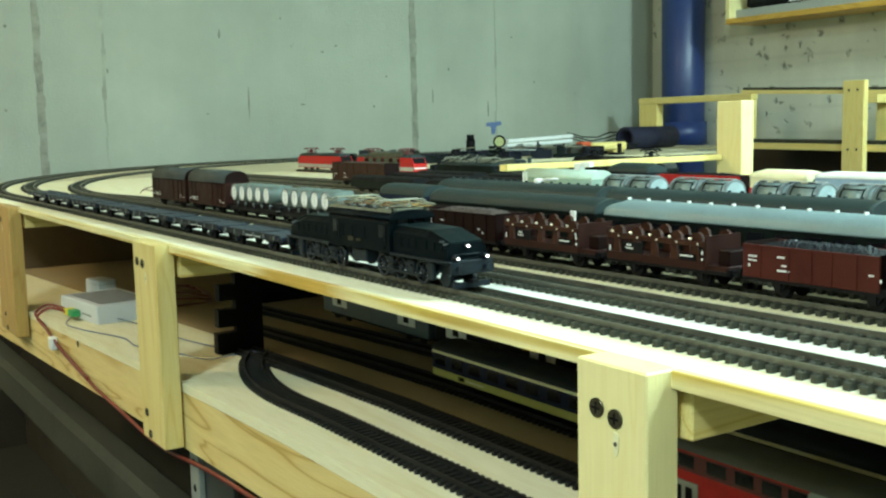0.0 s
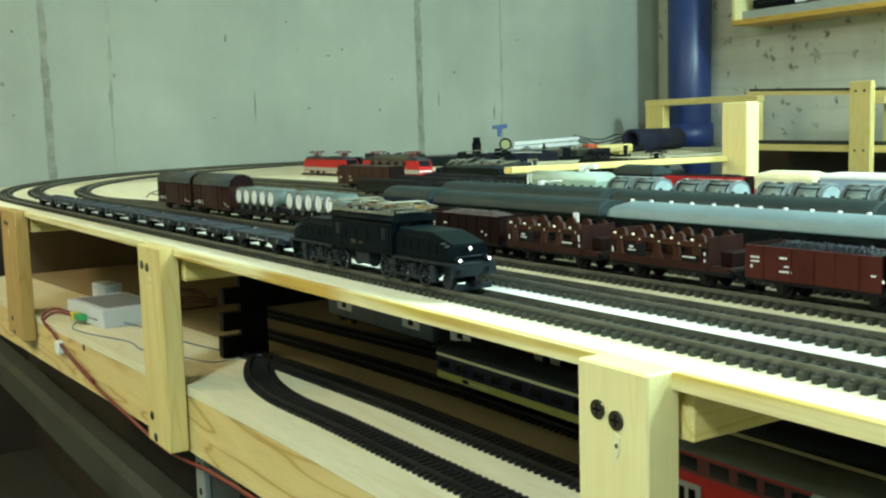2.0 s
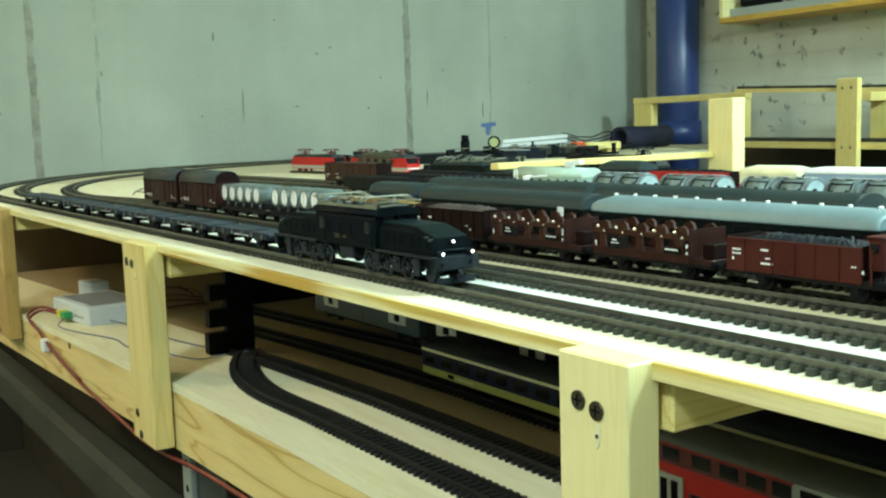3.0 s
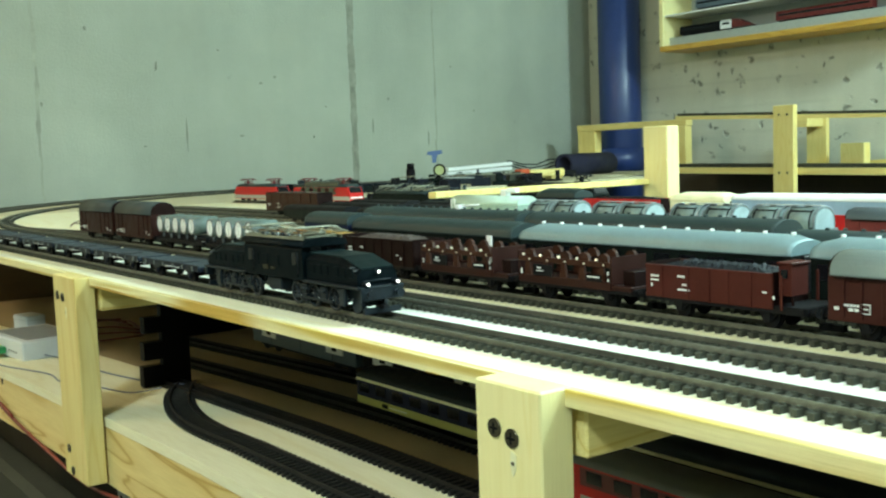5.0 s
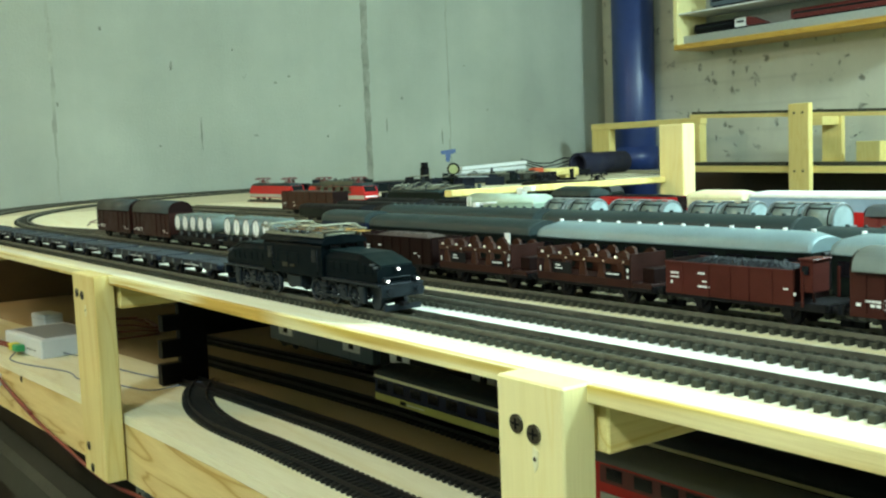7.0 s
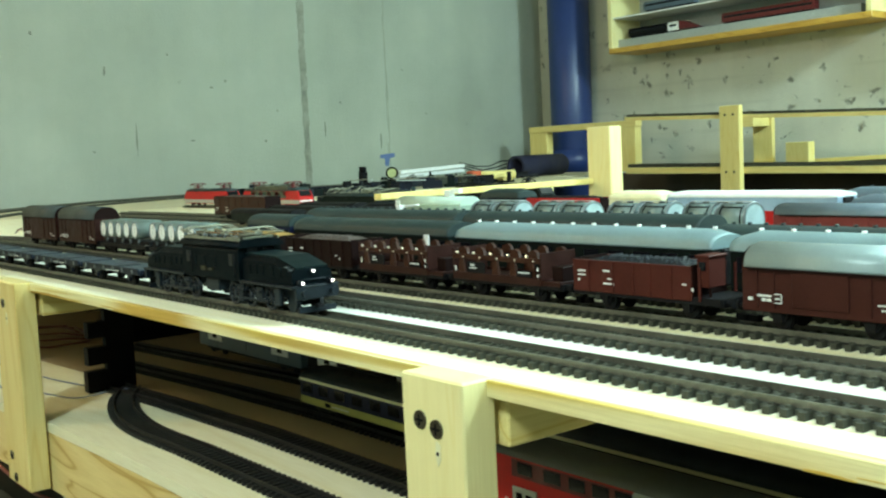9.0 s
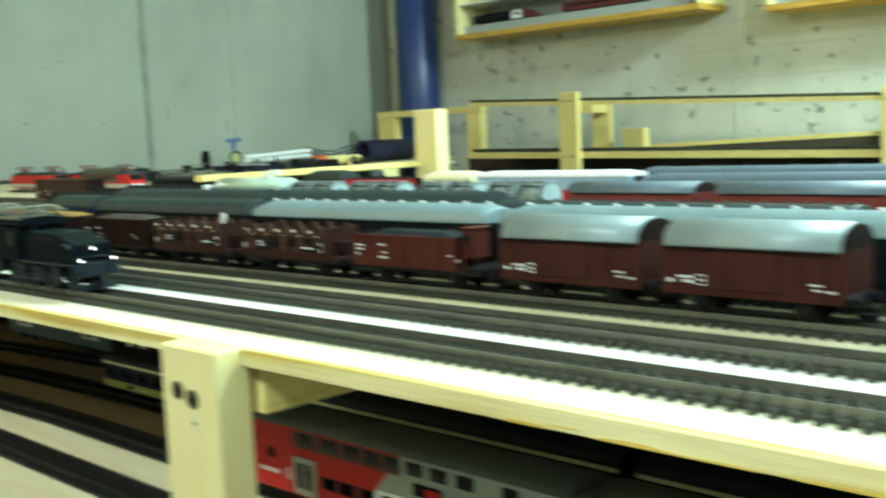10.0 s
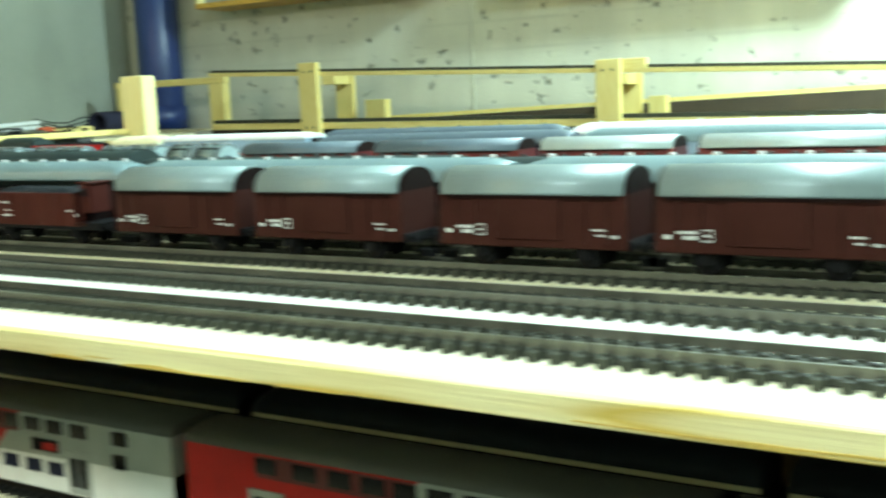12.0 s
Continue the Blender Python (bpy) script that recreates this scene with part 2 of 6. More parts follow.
PINE_X = wood("pine_along_x", "x", (0.82, 0.69, 0.279), (0.66, 0.48, 0.126))
PINE_Z = wood("pine_upright", "z", (0.84, 0.75, 0.37), (0.81, 0.70, 0.31), knots=False, fibre=0.15)
PINE_MID = wood("warm_pine_upright", "z", (0.77, 0.64, 0.265), (0.70, 0.54, 0.19), fibre=0.2)
# pine darkened to amber for the dimly lit far post
PINE_DIM = wood("dim_amber_pine", "z", (0.52, 0.34, 0.105), (0.44, 0.26, 0.07))
FASCIA = wood("bold_grained_pine", "y", (0.79, 0.64, 0.279), (0.50, 0.30, 0.063), ring=20.0, sharp=0.072)
FAR_Y = wood("far_pine_along_y", "y", (0.80, 0.66, 0.25), (0.73, 0.56, 0.18), knots=False)
FAR_Z = wood("far_pine_upright", "z", (0.80, 0.66, 0.25), (0.75, 0.59, 0.19), knots=False)
PLY = wood("plywood_top", "y", (0.84, 0.81, 0.580), (0.78, 0.73, 0.470), ring=14.0, knots=False)
# plywood darkened to paint in the weaker light on the end deck
PLY_END = wood("dim_plywood", "x", (0.62, 0.57, 0.385), (0.55, 0.49, 0.305), ring=14.0, knots=False)
PALE = wood("whitish_plywood", "y", (0.90, 0.90, 0.84), (0.86, 0.84, 0.70), ring=14.0, knots=False)
STRIP = wood("yellow_front_strip", "y", (0.90, 0.88, 0.68), (0.85, 0.81, 0.52), ring=34.0, stretch=0.03, knots=False)
ROOF_V = paint("van_roof_silver", (0.22, 0.285, 0.285), 0.52, 0.2, vary=0.08, scale=30.0, spec=0.45)
EDGE_PINE = wood("streaked_edge_pine", "y", (0.86, 0.80, 0.44), (0.62, 0.45, 0.085), ring=60.0, stretch=0.03, sharp=0.045, knot=(0.66, 0.46, 0.16))
AMBER = wood("varnished_pine", "y", (0.66, 0.40, 0.072), (0.50, 0.26, 0.036), rough=0.4)
WALL_A = concrete("smooth_concrete", (0.415, 0.45, 0.37), (0.315, 0.345, 0.285), 4.5, 0.22, 0.12)
WALL_B = concrete("pitted_concrete", (0.68, 0.69, 0.57), (0.48, 0.49, 0.40), 26.0, 0.25, 0.58, 0.45, 0.35, level_lines=0.105)
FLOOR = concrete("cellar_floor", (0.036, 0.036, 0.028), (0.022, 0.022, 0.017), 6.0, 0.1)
CEIL = paint("ceiling_concrete", (0.60, 0.60, 0.54), 0.9, vary=0.1, scale=3.0)
SEAM = paint("dark_seam", (0.25, 0.265, 0.215), 0.95, vary=0.35, scale=22.0, spec=0.1)
SCUFF = paint("dark_scuff", (0.19, 0.205, 0.165), 0.95, vary=0.4, scale=40.0, spec=0.1)
FAINT = paint("faint_seam", (0.325, 0.35, 0.285), 0.95, vary=0.2, scale=12.0, spec=0.1)
SLEEPER = paint("sleeper_plastic", (0.042, 0.044, 0.032), 0.7, vary=0.4, scale=60.0, spec=0.2)
RAIL = paint("weathered_rail", (0.150, 0.145, 0.115), 0.40, 0.6, vary=0.35, scale=40.0)
# darker sleeper and rail copies: the lower storey's shade put into their colour
SLEEPER_SHADED = paint("shaded_sleeper_plastic", (0.013, 0.014, 0.013), 0.6, vary=0.4, scale=60.0, spec=0.25)
RAIL_SHADED = paint("shaded_rail", (0.030, 0.029, 0.027), 0.45, 0.6, vary=0.3, scale=40.0)
LOCO = paint("loco_black_green", (0.0017, 0.0045, 0.0060), 0.55, vary=0.3, scale=60.0, spec=0.05)
LOCO_TOP = paint("loco_hood_green", (0.0034, 0.0100, 0.0112), 0.5, vary=0.25, scale=60.0, spec=0.12)
GEAR = paint("grey_running_gear", (0.0068, 0.0118, 0.0165), 0.5, vary=0.5, scale=160.0, spec=0.25)
BLACK = paint("matt_black", (0.004, 0.004, 0.005), 0.65, vary=0.3, spec=0.15)
PANTO = paint("sand_pantograph", (0.20, 0.20, 0.145), 0.45, 0.2, vary=0.3, scale=200.0)
COPPER = paint("copper_roof_line", (0.35, 0.20, 0.08), 0.35, 0.7)
BROWN = paint("wagon_oxide_brown", (0.040, 0.0115, 0.0085), 0.55, vary=0.2, scale=50.0, bump=0.1, spec=0.08)
OXIDE = paint("wagon_oxide_red", (0.056, 0.0125, 0.0090), 0.5, vary=0.2, scale=50.0, bump=0.1, spec=0.10)
# wagon brown darkened to paint in light falling off along the train
BROWN_DIM = paint("dim_wagon_brown", (0.024, 0.0068, 0.0046), 0.5, vary=0.35, scale=90.0, spec=0.15)
BROWN_D = paint("wagon_dark_brown", (0.0085, 0.0025, 0.0019), 0.6, vary=0.25, scale=50.0, spec=0.08)
DECK = paint("blue_black_deck", (0.029, 0.040, 0.050), 0.6, vary=0.25, scale=80.0, spec=0.2)
SOLE = paint("blue_black_frame", (0.006, 0.009, 0.017), 0.5, vary=0.25, scale=80.0, spec=0.2)
ROOF_F = paint("weathered_van_roof", (0.045, 0.055, 0.052), 0.6, vary=0.15, scale=30.0, spec=0.2)
ROOF_D = paint("dark_grey_roof", (0.021, 0.036, 0.036), 0.55, vary=0.18, scale=30.0, spec=0.25)
ROOF_S = paint("silver_roof", (0.180, 0.265, 0.282), 0.50, 0.15, vary=0.12, scale=30.0, spec=0.45)
COACH_G = paint("bottle_green", (0.002, 0.005, 0.0045), 0.5, vary=0.25, spec=0.1)
GLASS = paint("dark_glazing", (0.005, 0.006, 0.008), 0.18, vary=0.1, spec=0.3)
WHITE = paint("white_plastic", (0.80, 0.82, 0.80), 0.45, vary=0.06)
MARK = paint("white_lettering", (0.72, 0.74, 0.72), 0.6, vary=0.15)
COAL = paint("coal", (0.010, 0.012, 0.015), 0.6, vary=0.8, scale=400.0, spec=0.10)
TAN = paint("ochre_load", (0.24, 0.14, 0.03), 0.7, vary=0.25, scale=160.0)
RUBBLE = paint("brown_grey_load", (0.042, 0.028, 0.022), 0.8, vary=0.4, scale=220.0)
BRASS = paint("dull_brass_plate", (0.035, 0.030, 0.010), 0.5, 0.3)
GLINT = paint("pale_glint", (0.92, 0.88, 0.74), 0.25, 0.2, vary=0.05)
STEEL = paint("zinc_steel", (0.16, 0.18, 0.19), 0.4, 0.6, vary=0.2)
RED = paint("traffic_red", (0.46, 0.011, 0.010), 0.42, vary=0.15, spec=0.3)
RED_D = paint("dark_red", (0.115, 0.012, 0.012), 0.4, vary=0.15)
GREY_L = paint("light_grey_body", (0.36, 0.39, 0.365), 0.45, vary=0.1)
CREAM = paint("cream_roof", (0.80, 0.76, 0.48), 0.5, vary=0.08)
SKY = paint("pale_blue_body", (0.28, 0.40, 0.52), 0.45, vary=0.1)
NAVY = paint("navy_body", (0.006, 0.010, 0.034), 0.45, vary=0.2, spec=0.2)
ROOF_GLARE = paint("glare_silver_roof", (0.42, 0.50, 0.50), 0.45, 0.1, vary=0.08, scale=30.0, spec=0.4)
SLATE = paint("slate_blue_roof", (0.085, 0.12, 0.15), 0.5, vary=0.12)
MINT = paint("pale_mint_tank", (0.25, 0.345, 0.28), 0.45, vary=0.1)
MINT_L = paint("mint_roof", (0.46, 0.60, 0.50), 0.45, vary=0.06)
DRUM = paint("dull_drum_metal", (0.12, 0.16, 0.145), 0.5, 0.1, vary=0.2, scale=60.0, spec=0.35)
HOPPER = paint("hopper_grey", (0.15, 0.20, 0.195), 0.4, 0.1, vary=0.2, scale=60.0)
YELLOW = paint("coach_yellow", (0.46, 0.44, 0.12), 0.45, vary=0.1)
PIPE = paint("blue_pipe", (0.018, 0.038, 0.140), 0.42, vary=0.15, scale=8.0)
CABLE = paint("red_brown_cable", (0.17, 0.020, 0.012), 0.45)
CRADLE = paint("worn_cradle_brown", (0.034, 0.0100, 0.0045), 0.5, vary=0.4, scale=120.0, spec=0.2)
WIRE = paint("blue_grey_wire", (0.10, 0.13, 0.19), 0.5)
BOXW = paint("box_grey_white", (0.56, 0.60, 0.62), 0.5, vary=0.06, scale=20.0)
GREEN = paint("green_connector", (0.03, 0.30, 0.10), 0.4)
YEL = paint("yellow_connector", (0.65, 0.55, 0.04), 0.4)
ORANGE = paint("orange_red", (0.55, 0.09, 0.03), 0.45)
RAIL_G = paint("dusty_grey_beam", (0.055, 0.058, 0.045), 0.8, vary=0.35, scale=9.0, spec=0.2)
SCREW = paint("dark_screw", (0.10, 0.085, 0.05), 0.4, 0.7)
SHADE_BROWN = paint("brown_shade", (0.125, 0.082, 0.038), 0.7, vary=0.2, scale=20.0)
LIT = glow("warm_lamp", (1.0, 0.95, 0.85), 6.0)

# ---- room ----
TOP = 0.90  # the upper board's top
END_Y, LONG_X = 3.64, 3.77


def slab(name, label, material, *box):
    return solo(name, Shape().box(*box), material, label, name.split("_")[0], kind="structure")


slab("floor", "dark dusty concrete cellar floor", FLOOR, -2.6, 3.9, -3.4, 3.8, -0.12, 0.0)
slab("ceiling", "bare grey concrete cellar ceiling", CEIL, -2.6, 3.9, -3.4, 3.8, 2.35, 2.5)
slab("wall_end", "smooth grey-green concrete wall with formwork seams", WALL_A, -2.6, LONG_X, END_Y, END_Y + 0.15, 0.0, 2.35)
slab("wall_long", "rough pitted concrete wall behind the shelves", WALL_B, LONG_X, LONG_X + 0.15, -3.25, END_Y + 0.15, 0.0, 2.35)
slab("wall_back", "plain concrete cellar wall", WALL_A, -2.6, LONG_X, -3.4, -3.25, 0.0, 2.35)
slab("wall_side", "plain concrete cellar wall", WALL_A, -2.75, -2.6, -3.4, 3.8, 0.0, 2.35)

# formwork seams: uneven ridges of laitance standing a few millimetres proud
for sx, wid in ((0.975, 0.030), (2.43, 0.034)):
    sh = Shape()
    z = 0.0
    while z < 2.34:
        h = random.uniform(0.012, 0.05)
        w = wid * random.uniform(0.65, 0.95)
        o = random.uniform(-0.002, 0.002)
        sh.box(sx + o - w / 2, sx + o + w / 2, END_Y - 0.0012, END_Y + 0.01, z, min(2.345, z + h))
        z += h
    solo("trim", sh, SEAM, "rough darker formwork seam on the concrete wall", "seam", kind="structure")

for sx, wid in ((1.187, 0.016), (2.842, 0.012)):
    sh, z = Shape(), 0.0
    while z < 2.34:
        h, w, o = random.uniform(0.02, 0.09), wid * random.uniform(0.4, 1.0), random.uniform(-0.003, 0.003)
        sh.box(sx + o - w / 2, sx + o + w / 2, END_Y - 0.0008, END_Y + 0.01, z, min(2.345, z + h))
        z += h
    solo("trim", sh, FAINT, "faint formwork seam on the concrete wall", "seam", kind="structure")
solo("trim", Shape().box(LONG_X - 0.004, LONG_X + 0.02, 1.798, 1.806, 0.0, 2.345, 0.001), paint("pale_joint", (0.50, 0.51, 0.42), 0.95, vary=0.15, scale=12.0), "narrow upright joint in the pitted concrete wall", "seam", kind="structure")

# scuffs and a smear of blue paint on the end wall
for x, z, w, h in ((1.607, 1.357, 0.010, 0.040), (2.02, 1.30, 0.018, 0.012), (1.71, 1.11, 0.006, 0.12), (2.80, 1.07, 0.005, 0.09),
                   (2.52, 1.13, 0.006, 0.06), (1.2, 1.22, 0.008, 0.02), (1.85, 1.42, 0.01, 0.01), (2.3, 1.21, 0.009, 0.008), (0.7, 1.1, 0.012, 0.012), (0.84, 1.19, 0.016, 0.018), (0.865, 1.09, 0.010, 0.012), (0.80, 1.37, 0.020, 0.014), (0.88, 1.36, 0.012, 0.012), (2.08, 1.325, 0.014, 0.010),
                   (1.93, 1.10, 0.02, 0.008), (2.60, 1.24, 0.006, 0.014), (2.24, 1.09, 0.010, 0.014), (1.55, 1.07, 0.012, 0.007), (1.36, 1.48, 0.012, 0.016), (3.05, 1.19, 0.008, 0.010), (2.93, 1.38, 0.010, 0.008)):
    pts = []
    for k in range(9):
        a = 2 * math.pi * k / 9
        q = random.uniform(0.6, 1.1)
        pts.append((x + 0.5 * w * q * math.cos(a), z + 0.5 * h * q * math.sin(a)))
    solo("wall_scuff", Shape().prof(pts, END_Y - 0.0015, END_Y + 0.002), SCUFF, "small dark scuff in the concrete wall", "scuff", "wall scuffs", "structure")
sh = Shape()
sh.prof([(2.79, 1.016), (2.865, 1.022), (2.868, 1.006), (2.84, 1.0), (2.832, 0.966), (2.815, 0.968), (2.812, 1.0), (2.788, 1.002)], END_Y - 0.002, END_Y + 0.002)
solo("paint_smear", sh, paint("blue_smear", (0.10, 0.16, 0.34), 0.7), "smear of blue paint on the concrete wall", "smear", kind="structure")

# blue downpipe in the corner
pipe = thing("drain_pipe", "thick dark blue plastic drain pipe standing in the corner", "pipe", (3.672, 3.350, 0))
part("pipe_body", Shape().cyl((0, 0, 0), (0, 0, 2.35), 0.0945, 40), PIPE, pipe)
part("socket", Shape().cyl((0, 0, 0.90), (0, 0, 1.0), 0.1050, 40), PIPE, pipe)


# ---- display cases on the long wall ----
def show_case(y0, y1, z0, z1, x0, x1):
    e = thing("display_case", "open varnished pine display case hung on the wall", "case", (x1, y0, z0))
    L, H, D, t = y1 - y0, z1 - z0, x1 - x0, 0.022
    part("bottom_board", Shape().box(-D, 0, 0, L, 0, t, 0.002), AMBER, e, "orange varnished bottom board")
    part("top_board", Shape().box(-D, 0, 0, L, H - t, H, 0.002), AMBER, e)
    part("side_board", Shape().box(-D, 0, 0, t, t, H - t, 0.002), PINE_Z, e)
    part("side_board", Shape().box(-D, 0, L - t, L, t, H - t, 0.002), PINE_Z, e)
    part("back_panel", Shape().box(-0.006, 0, t, L - t, t, H - t), GREY_L, e, "pale grey back panel")
    for k in range(1, 3):
        z = t + (H - 2 * t) * k / 3
        part("shelf", Shape().box(-D + 0.01, -0.006, t, L - t, z, z + 0.006), WHITE, e, "thin white shelf")
    return e


show_case(1.84, 3.028, 1.398, 1.81, 3.581, LONG_X)
show_case(0.35, 1.60, 1.36, 1.77, 3.581, LONG_X)


def tiny_train(y0, y1, x, z, body, label, nose=None):
    e = thing("model_railcar", label, "model train", (x, y0, z))
    L = y1 - y0
    part("body", Shape().prof([(-0.016, 0.008), (0.016, 0.008), (0.016, 0.036), (0.008, 0.044), (-0.008, 0.044), (-0.016, 0.036)], 0, L), body, e)
    part("window_band", Shape().box(-0.0165, 0.0165, 0.01, L - 0.01, 0.024, 0.032), GLASS, e)
    part("chassis", Shape().box(-0.012, 0.012, 0.01, L - 0.01, 0, 0.008), BLACK, e)
    if nose:
        part("nose", Shape().side([(-0.10, 0.008), (0, 0.008), (0, 0.044), (-0.03, 0.040)], -0.015, 0.015), nose, e)


for y0, y1 in ((1.90, 3.02), (0.40, 1.58)):
    solo("display_plinth", Shape().box(3.62, 3.755, y0, y1, 1.4205 if y0 > 1 else 1.3825, 1.456 if y0 > 1 else 1.418, 0.001), GREY_L, "pale grey plinth strip inside the display case", "plinth")
tiny_train(2.76, 2.965, 3.655, 1.4565, BLACK, "black model railcar on the case's plinth", None)
tiny_train(2.70, 2.755, 3.655, 1.4565, WHITE, "short white model wagon beside the railcar", RED_D)
tiny_train(2.09, 2.49, 3.655, 1.4565, RED_D, "long dark red model coach standing in the case")
tiny_train(2.62, 2.88, 3.655, 1.556, SLATE, "dark grey model wagon on the case's shelf")
tiny_train(0.9, 1.3, 3.655, 1.4185, SLATE, "grey model coach standing in the case")

# ---- the railway table ----
table = thing("railway_table", "two-storey pale pine railway table with plywood decks", "railway table")
Y0, Y1 = -2.2, 3.60
EDGE = 0.4965
CX, CY = 2.138, 1.88  # centre of the curve at the table's end


def rim(y, inset=0.0):
    """The table's edge: straight, then round the curve."""
    r = CX - EDGE - inset
    return EDGE + inset if y <= CY else CX - math.sqrt(max(r * r - (y - CY) ** 2, 0.0))


def round_deck(y0, y1, x1, material, label):
    """A piece of deck between the curved edge and x1."""
    left = [(rim(y0 + (y1 - y0) * q / 40, 0.005), y0 + (y1 - y0) * q / 40) for q in range(41)]
    pts = left + [(x1, y1), (x1, y0)]
    n = len(pts)
    s = Shape().add([(x, y, TOP - 0.0075) for x, y in pts] + [(x, y, TOP) for x, y in pts],
                    [(i, (i + 1) % n, n + (i + 1) % n, n + i) for i in range(n)] + [tuple(range(n - 1, -1, -1)), tuple(range(n, 2 * n))])
    part("end_deck", s, material, table, label)


part("front_strip", Shape().box(EDGE + 0.0051, 0.5378, Y0, CY, TOP - 0.0075, TOP, 0.0002), STRIP, table, "yellowish front strip of the upper deck")
part("front_board", Shape().box(0.5380, 0.5958, Y0, CY, TOP - 0.0075, TOP, 0.0004), PALE, table, "whitish front board of the upper deck")
part("upper_deck", Shape().box(0.5962, 1.215, Y0, 1.19, TOP - 0.0075, TOP, 0.0012), PLY, table, "thin plywood upper deck with a pale cut edge")
part("upper_deck", Shape().box(0.5962, 1.62, 1.1902, CY, TOP - 0.0075, TOP, 0.0012), PLY, table, "thin plywood upper deck with a pale cut edge")
part("deck_edging", Shape().box(EDGE, EDGE + 0.0049, Y0, CY, TOP - 0.0077, TOP, 0.0004), EDGE_PINE, table, "yellow pine edging with amber grain streaks")
round_deck(CY + 0.0003, 2.45, 1.62, PLY, "plywood deck cut round along the curve")
round_deck(2.4505, 2.80, 2.93, PLY_END, "plywood end deck cut round along the curve")
round_deck(2.8003, 3.515, 3.52, PLY_END, "plywood end deck cut round along the curve")
part("end_deck", Shape().box(CX, 3.52, 3.5153, Y1, TOP - 0.0075, TOP, 0.0006), PLY_END, table, "plywood end deck along the wall")
bend = [(rim(CY + 0.0002 + 1.63 * q / 60, o), CY + 0.0002 + 1.63 * q / 60) for o in (0.0, 0.0048) for q in range(61)]
rail_edge = Shape().add([(x, y, z) for z in (TOP - 0.0077, TOP) for x, y in bend],
                        [f for q in range(60) for f in ((122 + q, 123 + q, 184 + q, 183 + q), (q, 61 + q, 62 + q, 1 + q), (q, q + 1, 123 + q, 122 + q), (61 + q, 183 + q, 184 + q, 62 + q))])
# amber resin streaks along the lower edge of the edging
RESIN = wood("resin_pine", "y", (0.66, 0.47, 0.10), (0.46, 0.28, 0.040), ring=50.0, stretch=0.03)
for low, gain, seed in ((TOP - 0.0076, 0.0052, 3.0), (TOP - 0.0062, 0.0026, 11.0)):
    run = []
    for q in range(301):
        y = -0.62 + 0.006 * q
        h = gain * max(0.0, noise.noise(Vector((y * 5.0, seed, 0))) + 0.25 * noise.noise(Vector((y * 45.0, seed, 4.0))))
        if h > 0.0003 and q < 300:
            run.append((y, low + 0.0008 * noise.noise(Vector((y * 9.0, seed, 8.0))) * (seed > 5), h))
            continue
        if len(run) > 2:
            part("resin_streak", Shape().side([(y, z) for y, z, h in run] + [(y, z + h) for y, z, h in reversed(run)], EDGE - 0.00025, EDGE + 0.0002), RESIN, table, "amber resin streak along the edging")
        run = []
part("deck_edging", rail_edge, EDGE_PINE, table, "pine edging bent round the curve")
LOW = 0.776


def low_z(y):
    """The lower deck's top: level, then a gentle ramp down towards the wall, fitted to the camera's view."""
    return float(np.interp(y, (0.55, 0.74, 0.937, 1.104, 1.734, 2.4), (LOW, 0.7755, 0.7703, 0.7640, 0.7400, 0.7150)))


LOW_X = 0.503
runs = [Y0, 0.55, 0.74, 0.937, 1.104, 1.734, 2.4]
part("lower_deck", Shape().side([(y, low_z(y) - 0.009) for y in runs] + [(y, low_z(y)) for y in reversed(runs)], LOW_X, 0.628), PLY, table, "plywood lower deck that ramps down at its end")
# the upper deck's shade on the back half is painted in as brown
part("lower_deck", Shape().side([(y, low_z(y) - 0.009) for y in runs] + [(y, low_z(y)) for y in reversed(runs)], 0.6284, 1.30), paint("shaded_deck_brown", (0.33, 0.255, 0.145), 0.75, vary=0.12, scale=14.0), table, "back half of the lower deck, browned for the upper deck's shade")
part("fascia", Shape().side([(y, low_z(y) - 0.064) for y in runs] + [(y, low_z(y) - 0.0095) for y in reversed(runs)], LOW_X, LOW_X + 0.018), FASCIA, table, "pine fascia rail with bold grain under the lower deck")
part("under_rail", Shape().box(0.62, 0.68, Y0, 3.3, 0.395, 0.478, 0.012), RAIL_G, table, "dull grey rail low under the table")
# two added sheets stand in for the darkness under the table
part("skirt", Shape().box(0.84, 0.848, Y0, 3.55, 0.0, 0.70), paint("under_table_dark", (0.030, 0.024, 0.015), 0.8, vary=0.35, scale=6.0), table, "added dark sheet standing in for the gloom under the table")
part("skirt", Shape().box(0.30, 0.838, 3.54, 3.548, 0.0, 0.80), paint("under_table_brown", (0.022, 0.018, 0.011), 0.8, vary=0.4, scale=5.0), table, "added dark sheet standing in for the gloom under the table")
# added panel, coloured as the brown shade at the back of the lower deck
part("lower_end", Shape().box(0.61, 1.30, 2.404, 2.412, 0.68, TOP - 0.0085), SHADE_BROWN, table, "added brown panel standing in for shade at the lower storey's end")
# added sheet: paints the unlit depth and blocks light from behind
part("lower_back", Shape().box(1.203, 1.211, Y0, 2.4, 0.70, TOP - 0.0085), paint("unlit_depth", (0.022, 0.018, 0.012), 0.85, vary=0.4, scale=6.0), table, "added dark panel for the unlit depth of the lower storey")


